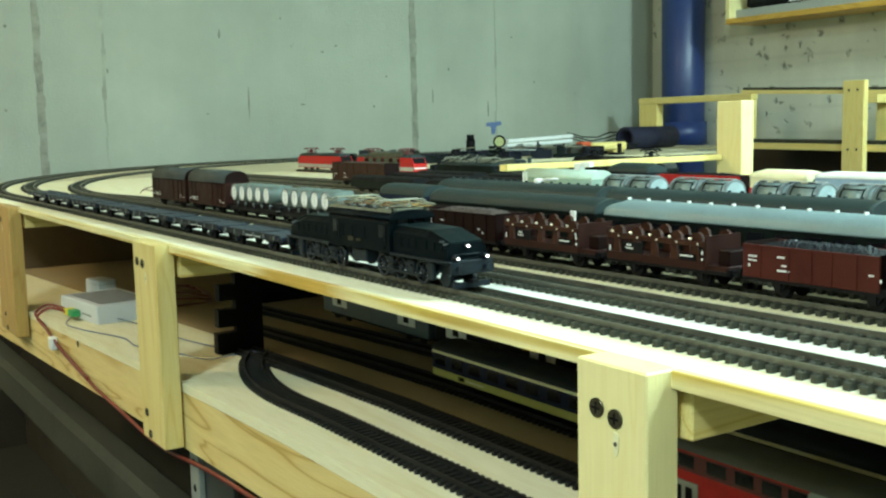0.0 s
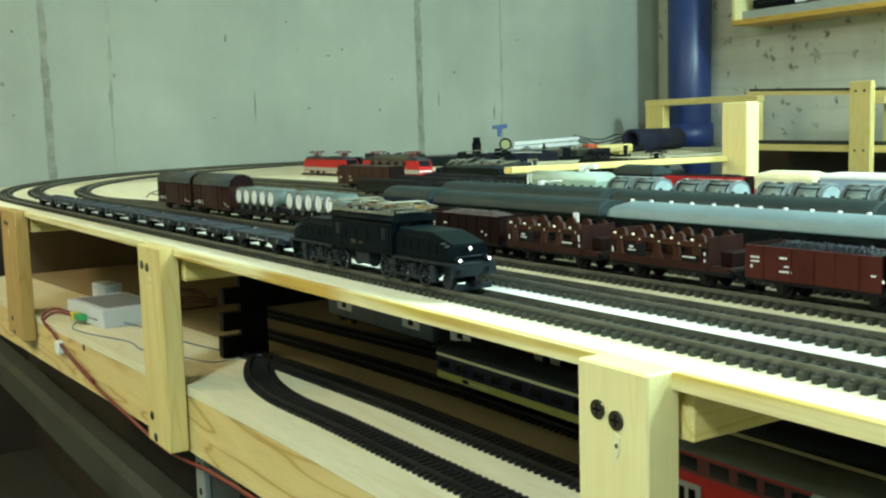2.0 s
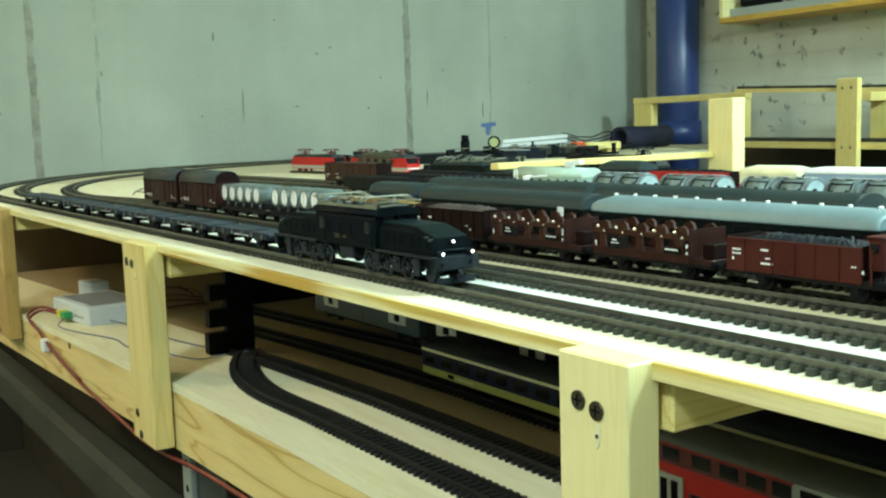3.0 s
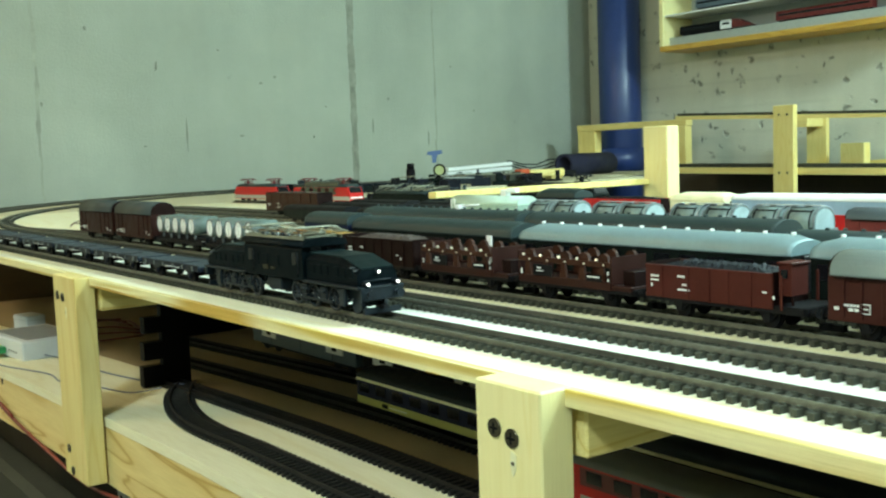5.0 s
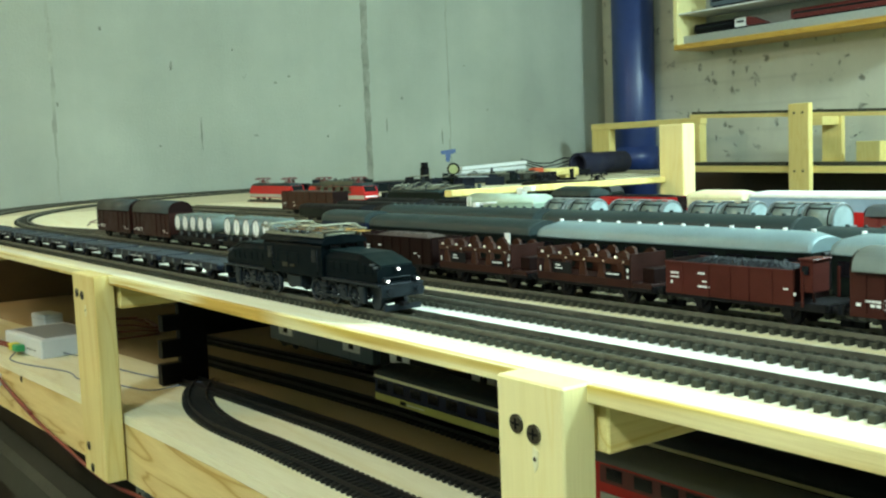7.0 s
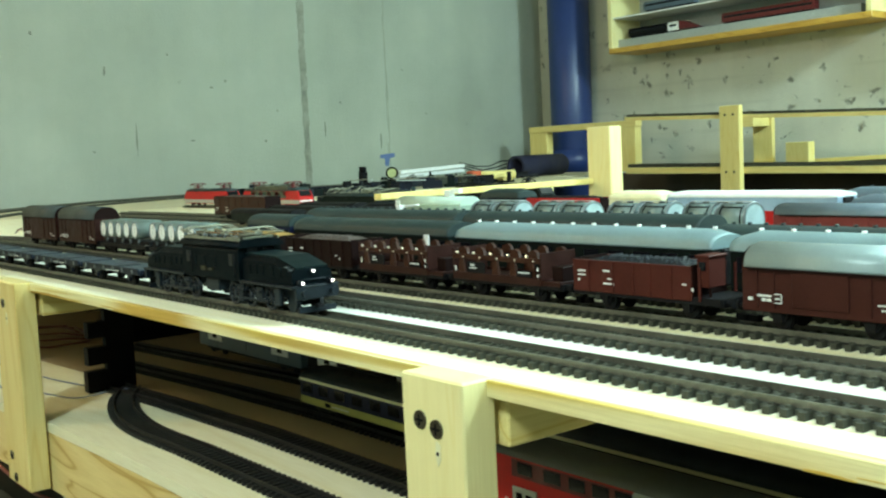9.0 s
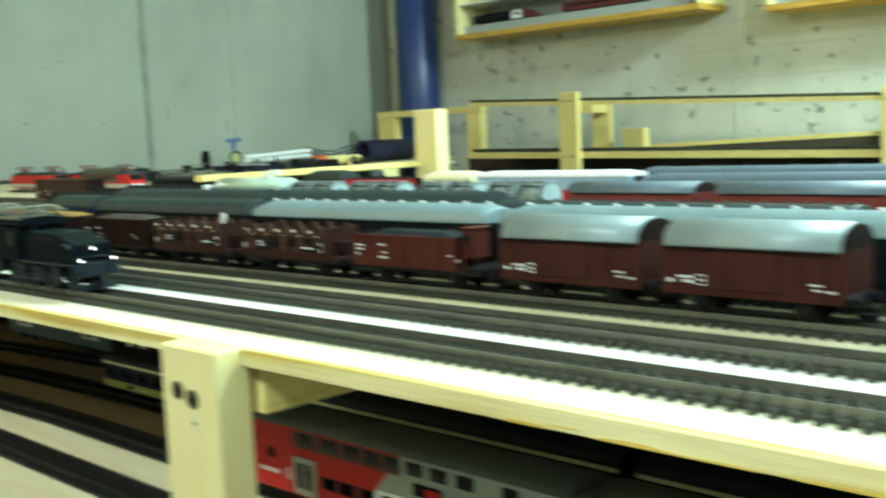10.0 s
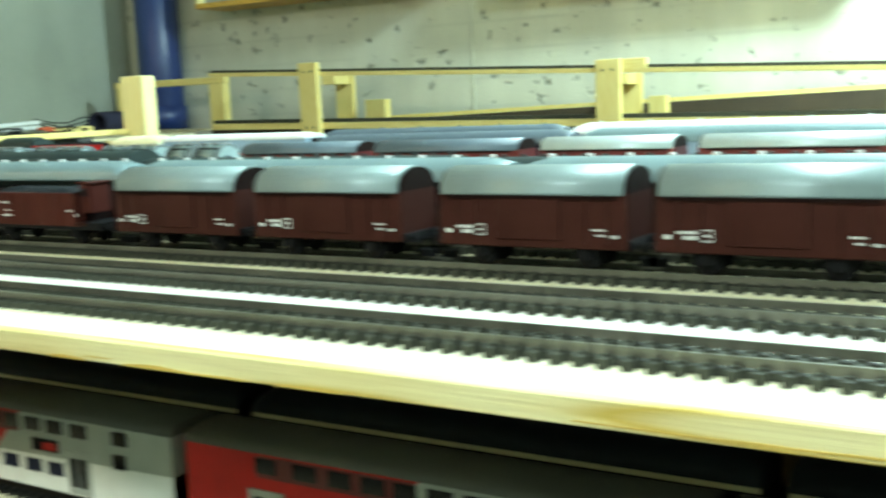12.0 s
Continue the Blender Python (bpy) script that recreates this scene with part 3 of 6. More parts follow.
def post(y0, y1, z0, z1, x0=0.4825, d=0.0185):
    # the far post's weak warm light is put into its colour
    old = y0 > 1.5
    p = part("post", Shape().box(x0, x0 + d, y0, y1, z0, z1, 0.0009), PINE_DIM if old else PINE_MID if y0 > 0.9 else PINE_Z, table, "pine post coloured amber-brown for its dim light" if old else "pale pine post")
    c = (y0 + y1) / 2
    spots = ((0.008, -0.020), (-0.0035, -0.0225), (0.007, -0.165), (-0.004, -0.185)) if y1 < 0.9 else ((0.020, -0.019), (0.004, -0.020), (0.016, -0.166), (0.008, -0.186))
    for dy, dz in spots:
        s = Shape().cyl((x0 - 0.0010, c + dy, z1 + dz), (x0 + 0.002, c + dy, z1 + dz), 0.0042, 16)
        part("screw", s, SCREW, p, "dark countersunk screw head")
        s = Shape().box(x0 - 0.0013, x0, c + dy - 0.0026, c + dy + 0.0026, z1 + dz - 0.0005, z1 + dz + 0.0005)
        s.box(x0 - 0.0013, x0, c + dy - 0.0005, c + dy + 0.0005, z1 + dz - 0.0026, z1 + dz + 0.0026)
        part("screw_slot", s, BLACK, p)
    # worn screw hole and a splinter below the upper screws
    s = Shape()
    s.m = pose(x0 + 0.0008, c - 0.004, z1 - 0.0335)
    s.side([(-0.0016, 0.004), (0.0014, 0.0055), (0.0022, 0.0), (0.0008, -0.006), (-0.0012, -0.003)], -0.0012, 0.001)
    part("splinter", s, CREAM, p, "pale torn splinter round an old screw hole")
    part("old_hole", Shape().cyl((x0 - 0.0006, c - 0.0036, z1 - 0.0335), (x0 + 0.001, c - 0.0036, z1 - 0.0335), 0.0010, 10), SCREW, p)
    return p


for y0, y1 in ((0.3235, 0.3667), (0.952, 1.018), (1.625, 1.735), (-0.76, -0.71), (-1.43, -1.38)):
    post(y0, y1, 0.708, TOP + 0.0006)
    part("crossbeam", Shape().box(0.5045, 1.28, y0 - 0.004, y1 - 0.006, TOP - 0.0310, TOP - 0.008, 0.001), PINE_X, table)
for y in (1.02, -0.55):
    leg = part("table_leg", Shape().box(0.580, 0.584, y + 0.018, y + 0.128, 0.0, 0.7100, 0.001), STEEL, table, "zinc-coated angle-iron leg")
    part("flange", Shape().box(0.572, 0.5798, y + 0.103, y + 0.130, 0.0, 0.7100, 0.001), GREY_L, leg, "bright perforated flange")
    for k in range(14):
        part("hole", Shape().cyl((0.5716, y + 0.116, 0.69 - 0.03 * k), (0.573, y + 0.116, 0.69 - 0.03 * k), 0.0045, 10), BLACK, leg)

# ---- tracks ----
SLEEPER_MESH = Shape().box(-0.0015, 0.0015, -0.0150, 0.0150, 0, 0.0030)
for c in (-0.0112, -0.0062, 0.0062, 0.0112):
    SLEEPER_MESH.box(-0.0010, 0.0010, c - 0.0008, c + 0.0008, 0.0029, 0.0037)
SLEEPER_MESH, SHADED_SLEEPER_MESH = SLEEPER_MESH.mesh("sleeper", SLEEPER), SLEEPER_MESH.mesh("sleeper", SLEEPER_SHADED)


def arc(cx, cy, r, a0, a1, n=40):
    return [(cx + r * math.cos(math.radians(a0 + (a1 - a0) * k / n)), cy + r * math.sin(math.radians(a0 + (a1 - a0) * k / n))) for k in range(n + 1)]


def along(pts, step):
    """Points and headings at even steps of a polyline."""
    out, left = [], step / 2
    for (ax, ay), (bx, by) in zip(pts, pts[1:]):
        d = math.hypot(bx - ax, by - ay)
        while left <= d:
            out.append((ax + (bx - ax) * left / d, ay + (by - ay) * left / d, math.atan2(by - ay, bx - ax)))
            left += step
        left -= d
    return out


def track(label, pts, z=TOP, near=None, group="tracks on the upper deck", drop=lambda y: 0.0, dark=False):
    """Two rails on plastic sleepers. near = (y0, y1): the stretch whose sleepers are parts of their own."""
    e = thing("model_track", label, "model track", (0, 0, z), group=group)
    for side in (-1, 1):
        sh, n = Shape(), len(pts)
        p = []
        for i, (x, y) in enumerate(pts):
            ax, ay = pts[max(i - 1, 0)]
            bx, by = pts[min(i + 1, n - 1)]
            d = math.hypot(bx - ax, by - ay)
            nx, ny = -(by - ay) / d, (bx - ax) / d
            for off, h in ((-0.0005, 0.0028), (0.0005, 0.0028), (0.0005, 0.0056), (-0.0005, 0.0056)):
                p.append((x + nx * (side * 0.0087 + off), y + ny * (side * 0.0087 + off), h + drop(y)))
        f = [(4 * i + k, 4 * i + (k + 1) % 4, 4 * i + 4 + (k + 1) % 4, 4 * i + 4 + k) for i in range(n - 1) for k in range(4)]
        sh.add(p, f + [(3, 2, 1, 0), (4 * n - 4, 4 * n - 3, 4 * n - 2, 4 * n - 1)])
        part("rail", sh, RAIL_SHADED if dark else RAIL, e, "dull brown-grey metal rail")
    rest = Shape()
    for x, y, a in along(pts, 0.0071):
        if near and near[0] <= y <= near[1] and abs(math.cos(a)) < 0.2:
            s = part("sleeper", SHADED_SLEEPER_MESH if dark else SLEEPER_MESH, SLEEPER, e)
            s.matrix_basis = pose(x, y, drop(y), 0, 0, math.degrees(a))
        else:
            rest.m = pose(x, y, drop(y), 0, 0, math.degrees(a))
            rest.box(-0.0015, 0.0015, -0.0150, 0.0150, 0, 0.0030)
    # webs that join the sleepers under the rails
    rest.m = Matrix()
    for (ax, ay), (bx, by) in zip(pts, pts[1:]):
        d = math.hypot(bx - ax, by - ay)
        nx, ny = -(by - ay) / d, (bx - ax) / d
        for c in (-0.0087, 0.0087):
            q = [(ax + nx * (c + o), ay + ny * (c + o), h + drop(ay)) for h in (0.0002, 0.0022) for o in (-0.0016, 0.0016)]
            q += [(bx + nx * (c + o), by + ny * (c + o), h + drop(by)) for h in (0.0002, 0.0022) for o in (-0.0016, 0.0016)]
            rest.add(q, [(0, 1, 5, 4), (2, 6, 7, 3), (0, 4, 6, 2), (1, 3, 7, 5)])
    ob = new("sleeper_strip", rest.mesh("sleeper_strip", SLEEPER_SHADED if dark else SLEEPER, tidy=False))
    ob.parent = e
    tagged(ob, "dark plastic sleepers and webbing", kind="stuff")
    return e


T = [0.538, 0.596, 0.654, 0.712, 0.770, 0.850, 0.973, 1.0455, 1.118]
for k in range(3):
    r, yc = CX - T[k], CY - (0, 0, 0.13)[k]
    path = [(T[k], Y0 + 0.05), (T[k], yc)] + arc(CX, yc, r, 180, 90)[1:] + [(3.2, yc + r)]
    track("dark model railway track on the pale deck", path, near=(-0.32, 0.72) if k < 2 else (-0.1, 0.55))
# a turnout joins the fourth track to the third; the others stop where vans hide them from the camera
ease = [(T[3] + (T[2] - T[3]) * (3 * q * q - 2 * q ** 3), 1.30 + 0.55 * q) for q in (j / 12 for j in range(1, 13))]
track("dark model railway track on the pale deck", [(T[3], Y0 + 0.05), (T[3], 1.30)] + ease)
for k, stop in zip(range(4, 9), (1.60, 1.70, 2.02, 2.16, 2.30)):
    track("dark model railway track on the pale deck", [(T[k], Y0 + 0.05), (T[k], stop)])
track("dark model railway track on the pale deck", [(1.33, 1.35), (1.33, 2.42)])

# lower storey: one track bends away, three stop where the panel hides them from the camera
LT = [0.547, 0.610, 0.679, 0.751]
for k, x in enumerate(LT):
    stop = (0.80, 1.06, 1.22, 1.38)[k]
    path = [(x, Y0 + 0.05)] + [(x, y) for y in (0.55, 0.65, 0.74, 0.937, 1.104, 1.25) if y < stop] + (arc(x + 0.44, stop, 0.44, 180, 147, 16) if k == 0 else [(x, stop)])
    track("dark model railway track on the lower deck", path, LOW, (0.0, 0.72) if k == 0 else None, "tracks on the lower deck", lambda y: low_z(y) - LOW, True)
# a toothed black panel fills the dark, shadowed end of the tracks
comb = Shape().box(0.602, 0.632, 1.062, 1.072, low_z(1.066), 0.884)
for k in range(4):
    z = low_z(1.066) + 0.001 + 0.0285 * k
    comb.box(0.580 + 0.0018 * k, 0.603, 1.062, 1.074, z, z + (0.022, 0.019, 0.017, 0.014)[k])
# added black sheet where the lower tracks run into darkness
solo("foam_board", Shape().box(0.772, 1.30, 1.42, 1.43, low_z(1.42) - 0.004, TOP - 0.0085, 0.001), BLACK, "added black sheet standing in for the dark behind the lower tracks", "board")
solo("black_comb", comb, BLACK, "black toothed panel filling the dark mass at the end of the lower tracks", "panel")

# ---- rolling stock; lengthwise along y, front towards -y, z from the deck ----
RT = 0.0056  # rail top


def wheelset(parent, y, r=0.0055, material=BLACK, name="wheelset"):
    s = Shape()
    for sx in (-1, 1):
        s.cyl((sx * 0.0072, y, RT + r), (sx * 0.0098, y, RT + r), r, 16)
        s.cyl((sx * 0.0066, y, RT + r), (sx * 0.0074, y, RT + r), r + 0.0008, 16)
    s.cyl((-0.0072, y, RT + r), (0.0072, y, RT + r), 0.0012, 8)
    return part(name, s, material, parent)


def buffers(parent, L, z=0.0175):
    for y, d in ((-L / 2, -1), (L / 2, 1)):
        for sx in (-1, 1):
            s = Shape().cyl((sx * 0.0100, y, z), (sx * 0.0100, y + d * 0.0045, z), 0.0013, 8)
            s.cyl((sx * 0.0100, y + d * 0.0045, z), (sx * 0.0100, y + d * 0.0055, z), 0.0025, 12)
            part("buffer", s, BLACK, parent)
        s = Shape().box(-0.002, 0.002, min(y, y + d * 0.0075), max(y, y + d * 0.0075), z - 0.009, z - 0.006)
        part("coupling", s, BLACK, parent)


def chassis(e, L, wheels, material=BLACK, w=0.0135, z=0.0175, shoes=True):
    """Sole bars, headstocks, axle guards and wheelsets of a two-axled wagon."""
    s = Shape()
    for sx in (-1, 1):
        s.box(sx * w - 0.0008, sx * w + 0.0008, -L / 2, L / 2, z - 0.0022, z + 0.0012)
    for sy in (-1, 1):
        s.box(-w, w, sy * L / 2 - 0.0012, sy * L / 2 + 0.0012, z - 0.0025, z + 0.0012)
    s.box(-w, w, -L / 2, L / 2, z, z + 0.0010)
    part("underframe", s, material, e)
    for y in wheels:
        wheelset(e, y)
        for sx in (-1, 1):
            g = Shape().side([(y - 0.0065, z - 0.001), (y + 0.0065, z - 0.001), (y + 0.0022, RT + 0.0035), (y - 0.0022, RT + 0.0035)],
                             sx * 0.0116 - 0.0006, sx * 0.0116 + 0.0006)
            g.box(sx * 0.0122 - 0.0010, sx * 0.0122 + 0.0010, y - 0.002, y + 0.002, RT + 0.0035, RT + 0.0075)
            g.box(sx * 0.0122 - 0.0005, sx * 0.0122 + 0.0005, y - 0.0075, y + 0.0075, RT + 0.0080, RT + 0.0092)
            part("axle_guard", g, material, e)
    buffers(e, L, z - 0.0005)


def bogie(e, y, material=BLACK, wb=0.028, r=0.0053, name="bogie"):
    s = Shape()
    for sx in (-1, 1):
        s.side([(y - wb / 2 - 0.006, RT + 0.006), (y - wb / 2 - 0.006, RT + 0.0095), (y - 0.006, RT + 0.0085), (y + 0.006, RT + 0.0085),
                (y + wb / 2 + 0.006, RT + 0.0095), (y + wb / 2 + 0.006, RT + 0.006), (y + 0.006, RT + 0.0035), (y - 0.006, RT + 0.0035)],
               sx * 0.0120 - 0.0008, sx * 0.0120 + 0.0008)
    s.box(-0.0115, 0.0115, y - 0.004, y + 0.004, RT + 0.005, RT + 0.011)
    b = part(name, s, material, e)
    for d in (-wb / 2, wb / 2):
        wheelset(b, y + d, r, material)
    return b


def bars(parent, x, rows, name="lettering"):
    """Plain bars for lettering: rows of (y0, y1, z0, z1) on the side at x."""
    s = Shape()
    for y0, y1, z0, z1 in rows:
        n = max(1, min(6, int((y1 - y0) / (1.6 * (z1 - z0)))))
        for k in range(n):
            s.box(min(x, x - 0.0003), max(x, x - 0.0003), y0 + (y1 - y0) * (k + 0.12) / n, y0 + (y1 - y0) * (k + 0.88) / n, z0, z1)
    return tagged(part(name, s, MARK, parent), "small white lettering", kind="stuff")


def barrel(w, z0, z1, n=10, lip=0.0):
    """Outline of a round roof from eaves z0 to crown z1."""
    pts = [(-w - lip, z0 - 0.001)] if lip else []
    pts += [(w * math.cos(math.pi - math.pi * k / n), z0 + (z1 - z0) * math.sin(math.pi * k / n) ** 0.8) for k in range(n + 1)]
    if lip:
        pts += [(w + lip, z0 - 0.001)]
    return pts


# height factor for each track, set so the stock fits the camera's view
TALL = {2: 1.07, 3: 1.098, 4: 1.116}


def at_track(k, y0, y1):
    return (T[k], (y0 + y1) / 2, TOP, TALL.get(k, 1.0)), y1 - y0


# --- the black crocodile locomotive ---
def crocodile(x, y_front, L=0.235):
    e = thing("crocodile_locomotive", "black-green electric crocodile locomotive with sand-coloured pantographs", "locomotive", (x, y_front + L / 2, TOP))
    zf, zh, zc = RT + 0.0165, RT + 0.0335, RT + 0.0400
    cab0, cab1 = -0.0440, 0.0400
    w = 0.0160
    # cab body with a tumblehome and a domed roof
    cab = part("cab", Shape().prof([(-w, zf), (w, zf), (w, zc - 0.004), (w - 0.0015, zc - 0.001), (-w + 0.0015, zc - 0.001), (-w, zc - 0.004)], cab0, cab1), LOCO, e)
    part("roof", Shape().prof(barrel(w + 0.0005, zc - 0.001, zc + 0.0035, 12, 0.0005), cab0 - 0.003, cab1 + 0.003, True), LOCO, e)
    for y in (cab0 + 0.010, cab1 - 0.010):
        for sx in (-1, 1):
            part("door", Shape().box(sx * w - 0.0004, sx * w + 0.0004, y - 0.004, y + 0.004, zf + 0.002, zc - 0.005), LOCO, cab)
            part("handrail", Shape().cyl((sx * (w + 0.0010), y - 0.0055, zf + 0.004), (sx * (w + 0.0010), y - 0.0055, zc - 0.006), 0.00035, 6), GEAR, cab)
            part("cab_window", Shape().box(sx * w - 0.0006, sx * w + 0.0006, y - 0.0028, y + 0.0028, zc - 0.014, zc - 0.006), GLASS, cab)
    for y in (-0.012, 0.004, 0.018):
        part("side_grille", Shape().box(-w - 0.0004, -w + 0.0004, y, y + 0.010, zf + 0.007, zf + 0.015, 0.0003), LOCO, cab)
    for a, b, c, d in ((0.004, 0.011, 0.0045, 0.0075), (-0.006, 0.0, 0.005, 0.0065)):
        part("plate", Shape().box(-w - 0.0006, -w, a, b, zf + c, zf + d), BRASS, cab, "dull brass plate")
    for sy in (-1, 1):
        yc = cab0 if sy < 0 else cab1
        part("front_window", Shape().box(-0.010, -0.002, min(yc, yc + sy * 0.0006), max(yc, yc + sy * 0.0006), zc - 0.0055, zc - 0.001), GLASS, cab)
        part("front_window", Shape().box(0.002, 0.010, min(yc, yc + sy * 0.0006), max(yc, yc + sy * 0.0006), zc - 0.0055, zc - 0.001), GLASS, cab)
        # hood: sides, then a bevelled lid that drops to the nose
        yn = sy * (L / 2 - 0.010)
        hw = 0.0140
        ya, yb = yc + sy * 0.0015, yn
        ym = yb - sy * 0.022
        s = Shape()
        v = []
        for yy, top in ((ya, zh), (ym, zh - 0.0005), (yb, zh - 0.0065)):
            v += [(-hw, yy, zf + 0.001), (hw, yy, zf + 0.001), (hw, yy, top - 0.003), (hw - 0.003, yy, top), (-hw + 0.003, yy, top), (-hw, yy, top - 0.003)]
        f = [(6 * k + i, 6 * k + (i + 1) % 6, 6 * k + 6 + (i + 1) % 6, 6 * k + 6 + i) for k in range(2) for i in range(6)] + [(5, 4, 3, 2, 1, 0), (12, 13, 14, 15, 16, 17)]
        s.add(v, f)
        hood = part("hood", s, LOCO, e)
        s = Shape()
        v = []
        for yy, top in ((ya, zh), (ym, zh - 0.0005), (yb, zh - 0.0065)):
            for o in (0.0004, 0.0012):
                v += [(-hw + 0.0025, yy, top + o), (hw - 0.0025, yy, top + o)]
        f = [(4 * k + a, 4 * k + b, 4 * k + 4 + b, 4 * k + 4 + a) for k in range(2) for a, b in ((0, 1), (1, 3), (3, 2), (2, 0))] + [(0, 1, 3, 2), (8, 10, 11, 9)]
        s.add(v, f)
        part("hood_lid", s, LOCO_TOP, hood, "slightly greener hood lid")
        for k in range(6):
            yy = ya + sy * (0.008 + 0.0085 * k + (0.004 if k > 2 else 0))
            for sx in (-1, 1):
                part("vent_flap", Shape().box(sx * hw - 0.0004, sx * hw + 0.0004, yy - 0.0028, yy + 0.0028, zf + 0.0055, zf + 0.0115, 0.0002), LOCO, hood)
        for k in range(2):
            part("louvre", Shape().box(-hw - 0.0003, -hw + 0.006, yb - sy * (0.0030 + 0.004 * k) - 0.0008, yb - sy * (0.003 + 0.004 * k) + 0.0008, zh - 0.0072 + 0.0012 * k, zh - 0.0060 + 0.0012 * k), STEEL, hood)
        # frame apron, running board, buffer beam
        s = Shape().box(-0.0165, 0.0165, min(yc, sy * (L / 2 - 0.006)), max(yc, sy * (L / 2 - 0.006)), zf - 0.0008, zf + 0.0008, 0.0003)
        part("running_board", s, GEAR, e)
        yb2 = sy * (L / 2 - 0.006)
        part("buffer_beam", Shape().box(-0.0150, 0.0150, yb2 - 0.0014, yb2 + 0.0014, zf - 0.0075, zf + 0.0005, 0.0004), GEAR, e)
        for sx in (-1, 1):
            s = Shape().cyl((sx * 0.0100, yb2, zf - 0.0035), (sx * 0.0100, yb2 + sy * 0.0052, zf - 0.0035), 0.0014, 10)
            s.cyl((sx * 0.0100, yb2 + sy * 0.0052, zf - 0.0035), (sx * 0.0100, yb2 + sy * 0.0062, zf - 0.0035), 0.0027, 14)
            part("buffer", s, GEAR, e)
        for px, pz in ((-0.0105, zf + 0.0015), (0.0105, zf + 0.0015), (0.0, zh - 0.009)):
            yl = yb2 + sy * 0.0005 if pz < zh - 0.012 else yn
            lamp = part("headlamp", Shape().cyl((px, yl - sy * 0.003, pz + 0.001), (px, yl + sy * 0.0018, pz + 0.001), 0.0018, 14), GEAR, e)
            if sy < 0:
                part("lit_lens", Shape().cyl((px, yl + sy * 0.0018, pz + 0.001), (px, yl + sy * 0.0023, pz + 0.001), 0.0008, 12), LIT, lamp, "lit white headlamp")
        part("rail_guard", Shape().box(-0.013, 0.013, yb2 - 0.001, yb2 + 0.001, RT + 0.001, RT + 0.0045), GEAR, e)
        part("nose_grab", Shape().cyl((-0.009, yn + sy * 0.001, zf + 0.004), (0.009, yn + sy * 0.001, zf + 0.004), 0.0004, 6), GEAR, hood)
        part("coupling", Shape().box(-0.002, 0.002, min(yb2, yb2 + sy * 0.005), max(yb2, yb2 + sy * 0.005), RT + 0.004, RT + 0.006), BLACK, e)
        # bogie: outside frame, three drivers with rods, jackshaft, leading wheel
        for sx in (-1, 1):
            s = Shape().side([(sy * 0.020, zf - 0.001), (sy * (L / 2 - 0.010), zf - 0.001), (sy * (L / 2 - 0.010), RT + 0.0095), (sy * 0.028, RT + 0.0085), (sy * 0.020, RT + 0.011)][::1],
                   sx * 0.0098 - 0.0006, sx * 0.0098 + 0.0006)
            part("bogie_frame", s, GEAR, e)
        for d in (0.030, 0.052, 0.078):
            r = 0.0078
            for sx in (-1, 1):
                xx = sx * 0.0118
                wh = part("drive_wheel", Shape().ring((xx, sy * d, RT + r), (1, 0, 0), r - 0.0017, r, 0.0022, 24), GEAR, e, "spoked grey drive wheel")
                s = Shape().cyl((xx - 0.0012, sy * d, RT + r), (xx + 0.0012, sy * d, RT + r), 0.0020, 12)
                for q in range(8):
                    a = math.pi * q / 4
                    s.cyl((xx, sy * d, RT + r), (xx, sy * d + (r - 0.001) * math.cos(a), RT + r + (r - 0.001) * math.sin(a)), 0.00055, 6)
                part("spokes", s, GEAR, wh)
        for sx in (-1, 1):
            xx = sx * 0.0142
            part("coupling_rod", Shape().box(xx - 0.0005, xx + 0.0005, min(sy * 0.030, sy * 0.078), max(sy * 0.030, sy * 0.078), RT + 0.0050, RT + 0.0066), GEAR, e)
        for d in (0.0405, 0.065):
            for sx in (-1, 1):
                s = Shape().box(sx * 0.0128 - 0.001, sx * 0.0128 + 0.001, sy * d - 0.004, sy * d + 0.004, RT + 0.006, zf - 0.002, 0.0006)
                s.box(sx * 0.0143 - 0.0008, sx * 0.0143 + 0.0008, sy * d - 0.003, sy * d + 0.003, RT + 0.0105, RT + 0.0118)
                part("sand_box", s, GEAR, e)
        for k in range(3):
            for sx in (-1, 1):
                part("step", Shape().box(sx * 0.0150 - 0.0012, sx * 0.0150 + 0.0012, sy * 0.0455 - 0.003, sy * 0.0455 + 0.003, RT + 0.0040 + 0.0035 * k, RT + 0.0047 + 0.0035 * k), GEAR, e)
        wheelset(e, sy * 0.0985, 0.0050, GEAR, "leading_wheel")
        for sx in (-1, 1):
            part("cylinder_block", Shape().box(sx * 0.0135 - 0.0016, sx * 0.0135 + 0.0016, min(sy * 0.086, sy * 0.093), max(sy * 0.086, sy * 0.093), RT + 0.004, zf - 0.001, 0.0008), GEAR, e)
    part("tank_box", Shape().box(-0.0140, 0.0140, -0.0095, 0.0095, RT + 0.0075, zf - 0.0005, 0.0008), GEAR, e, "grey equipment box between the bogies")
    # roof gear
    zr = zc + 0.0032
    for sx in (-1, 1):
        part("roof_rail", Shape().box(sx * 0.0142 - 0.0004, sx * 0.0142 + 0.0004, cab0, cab1, zr - 0.001, zr + 0.0008), PANTO, e)
    for k in range(9):
        y = cab0 + 0.012 + 0.0078 * k
        for sx in (-0.0105, 0.002):
            s = Shape().cyl((sx, y, zr - 0.001), (sx, y, zr + 0.0030), 0.0009, 8)
            s.cyl((sx, y, zr + 0.0012), (sx, y, zr + 0.0018), 0.0015, 8)
            part("insulator", s, GEAR if k % 2 else STEEL, e)
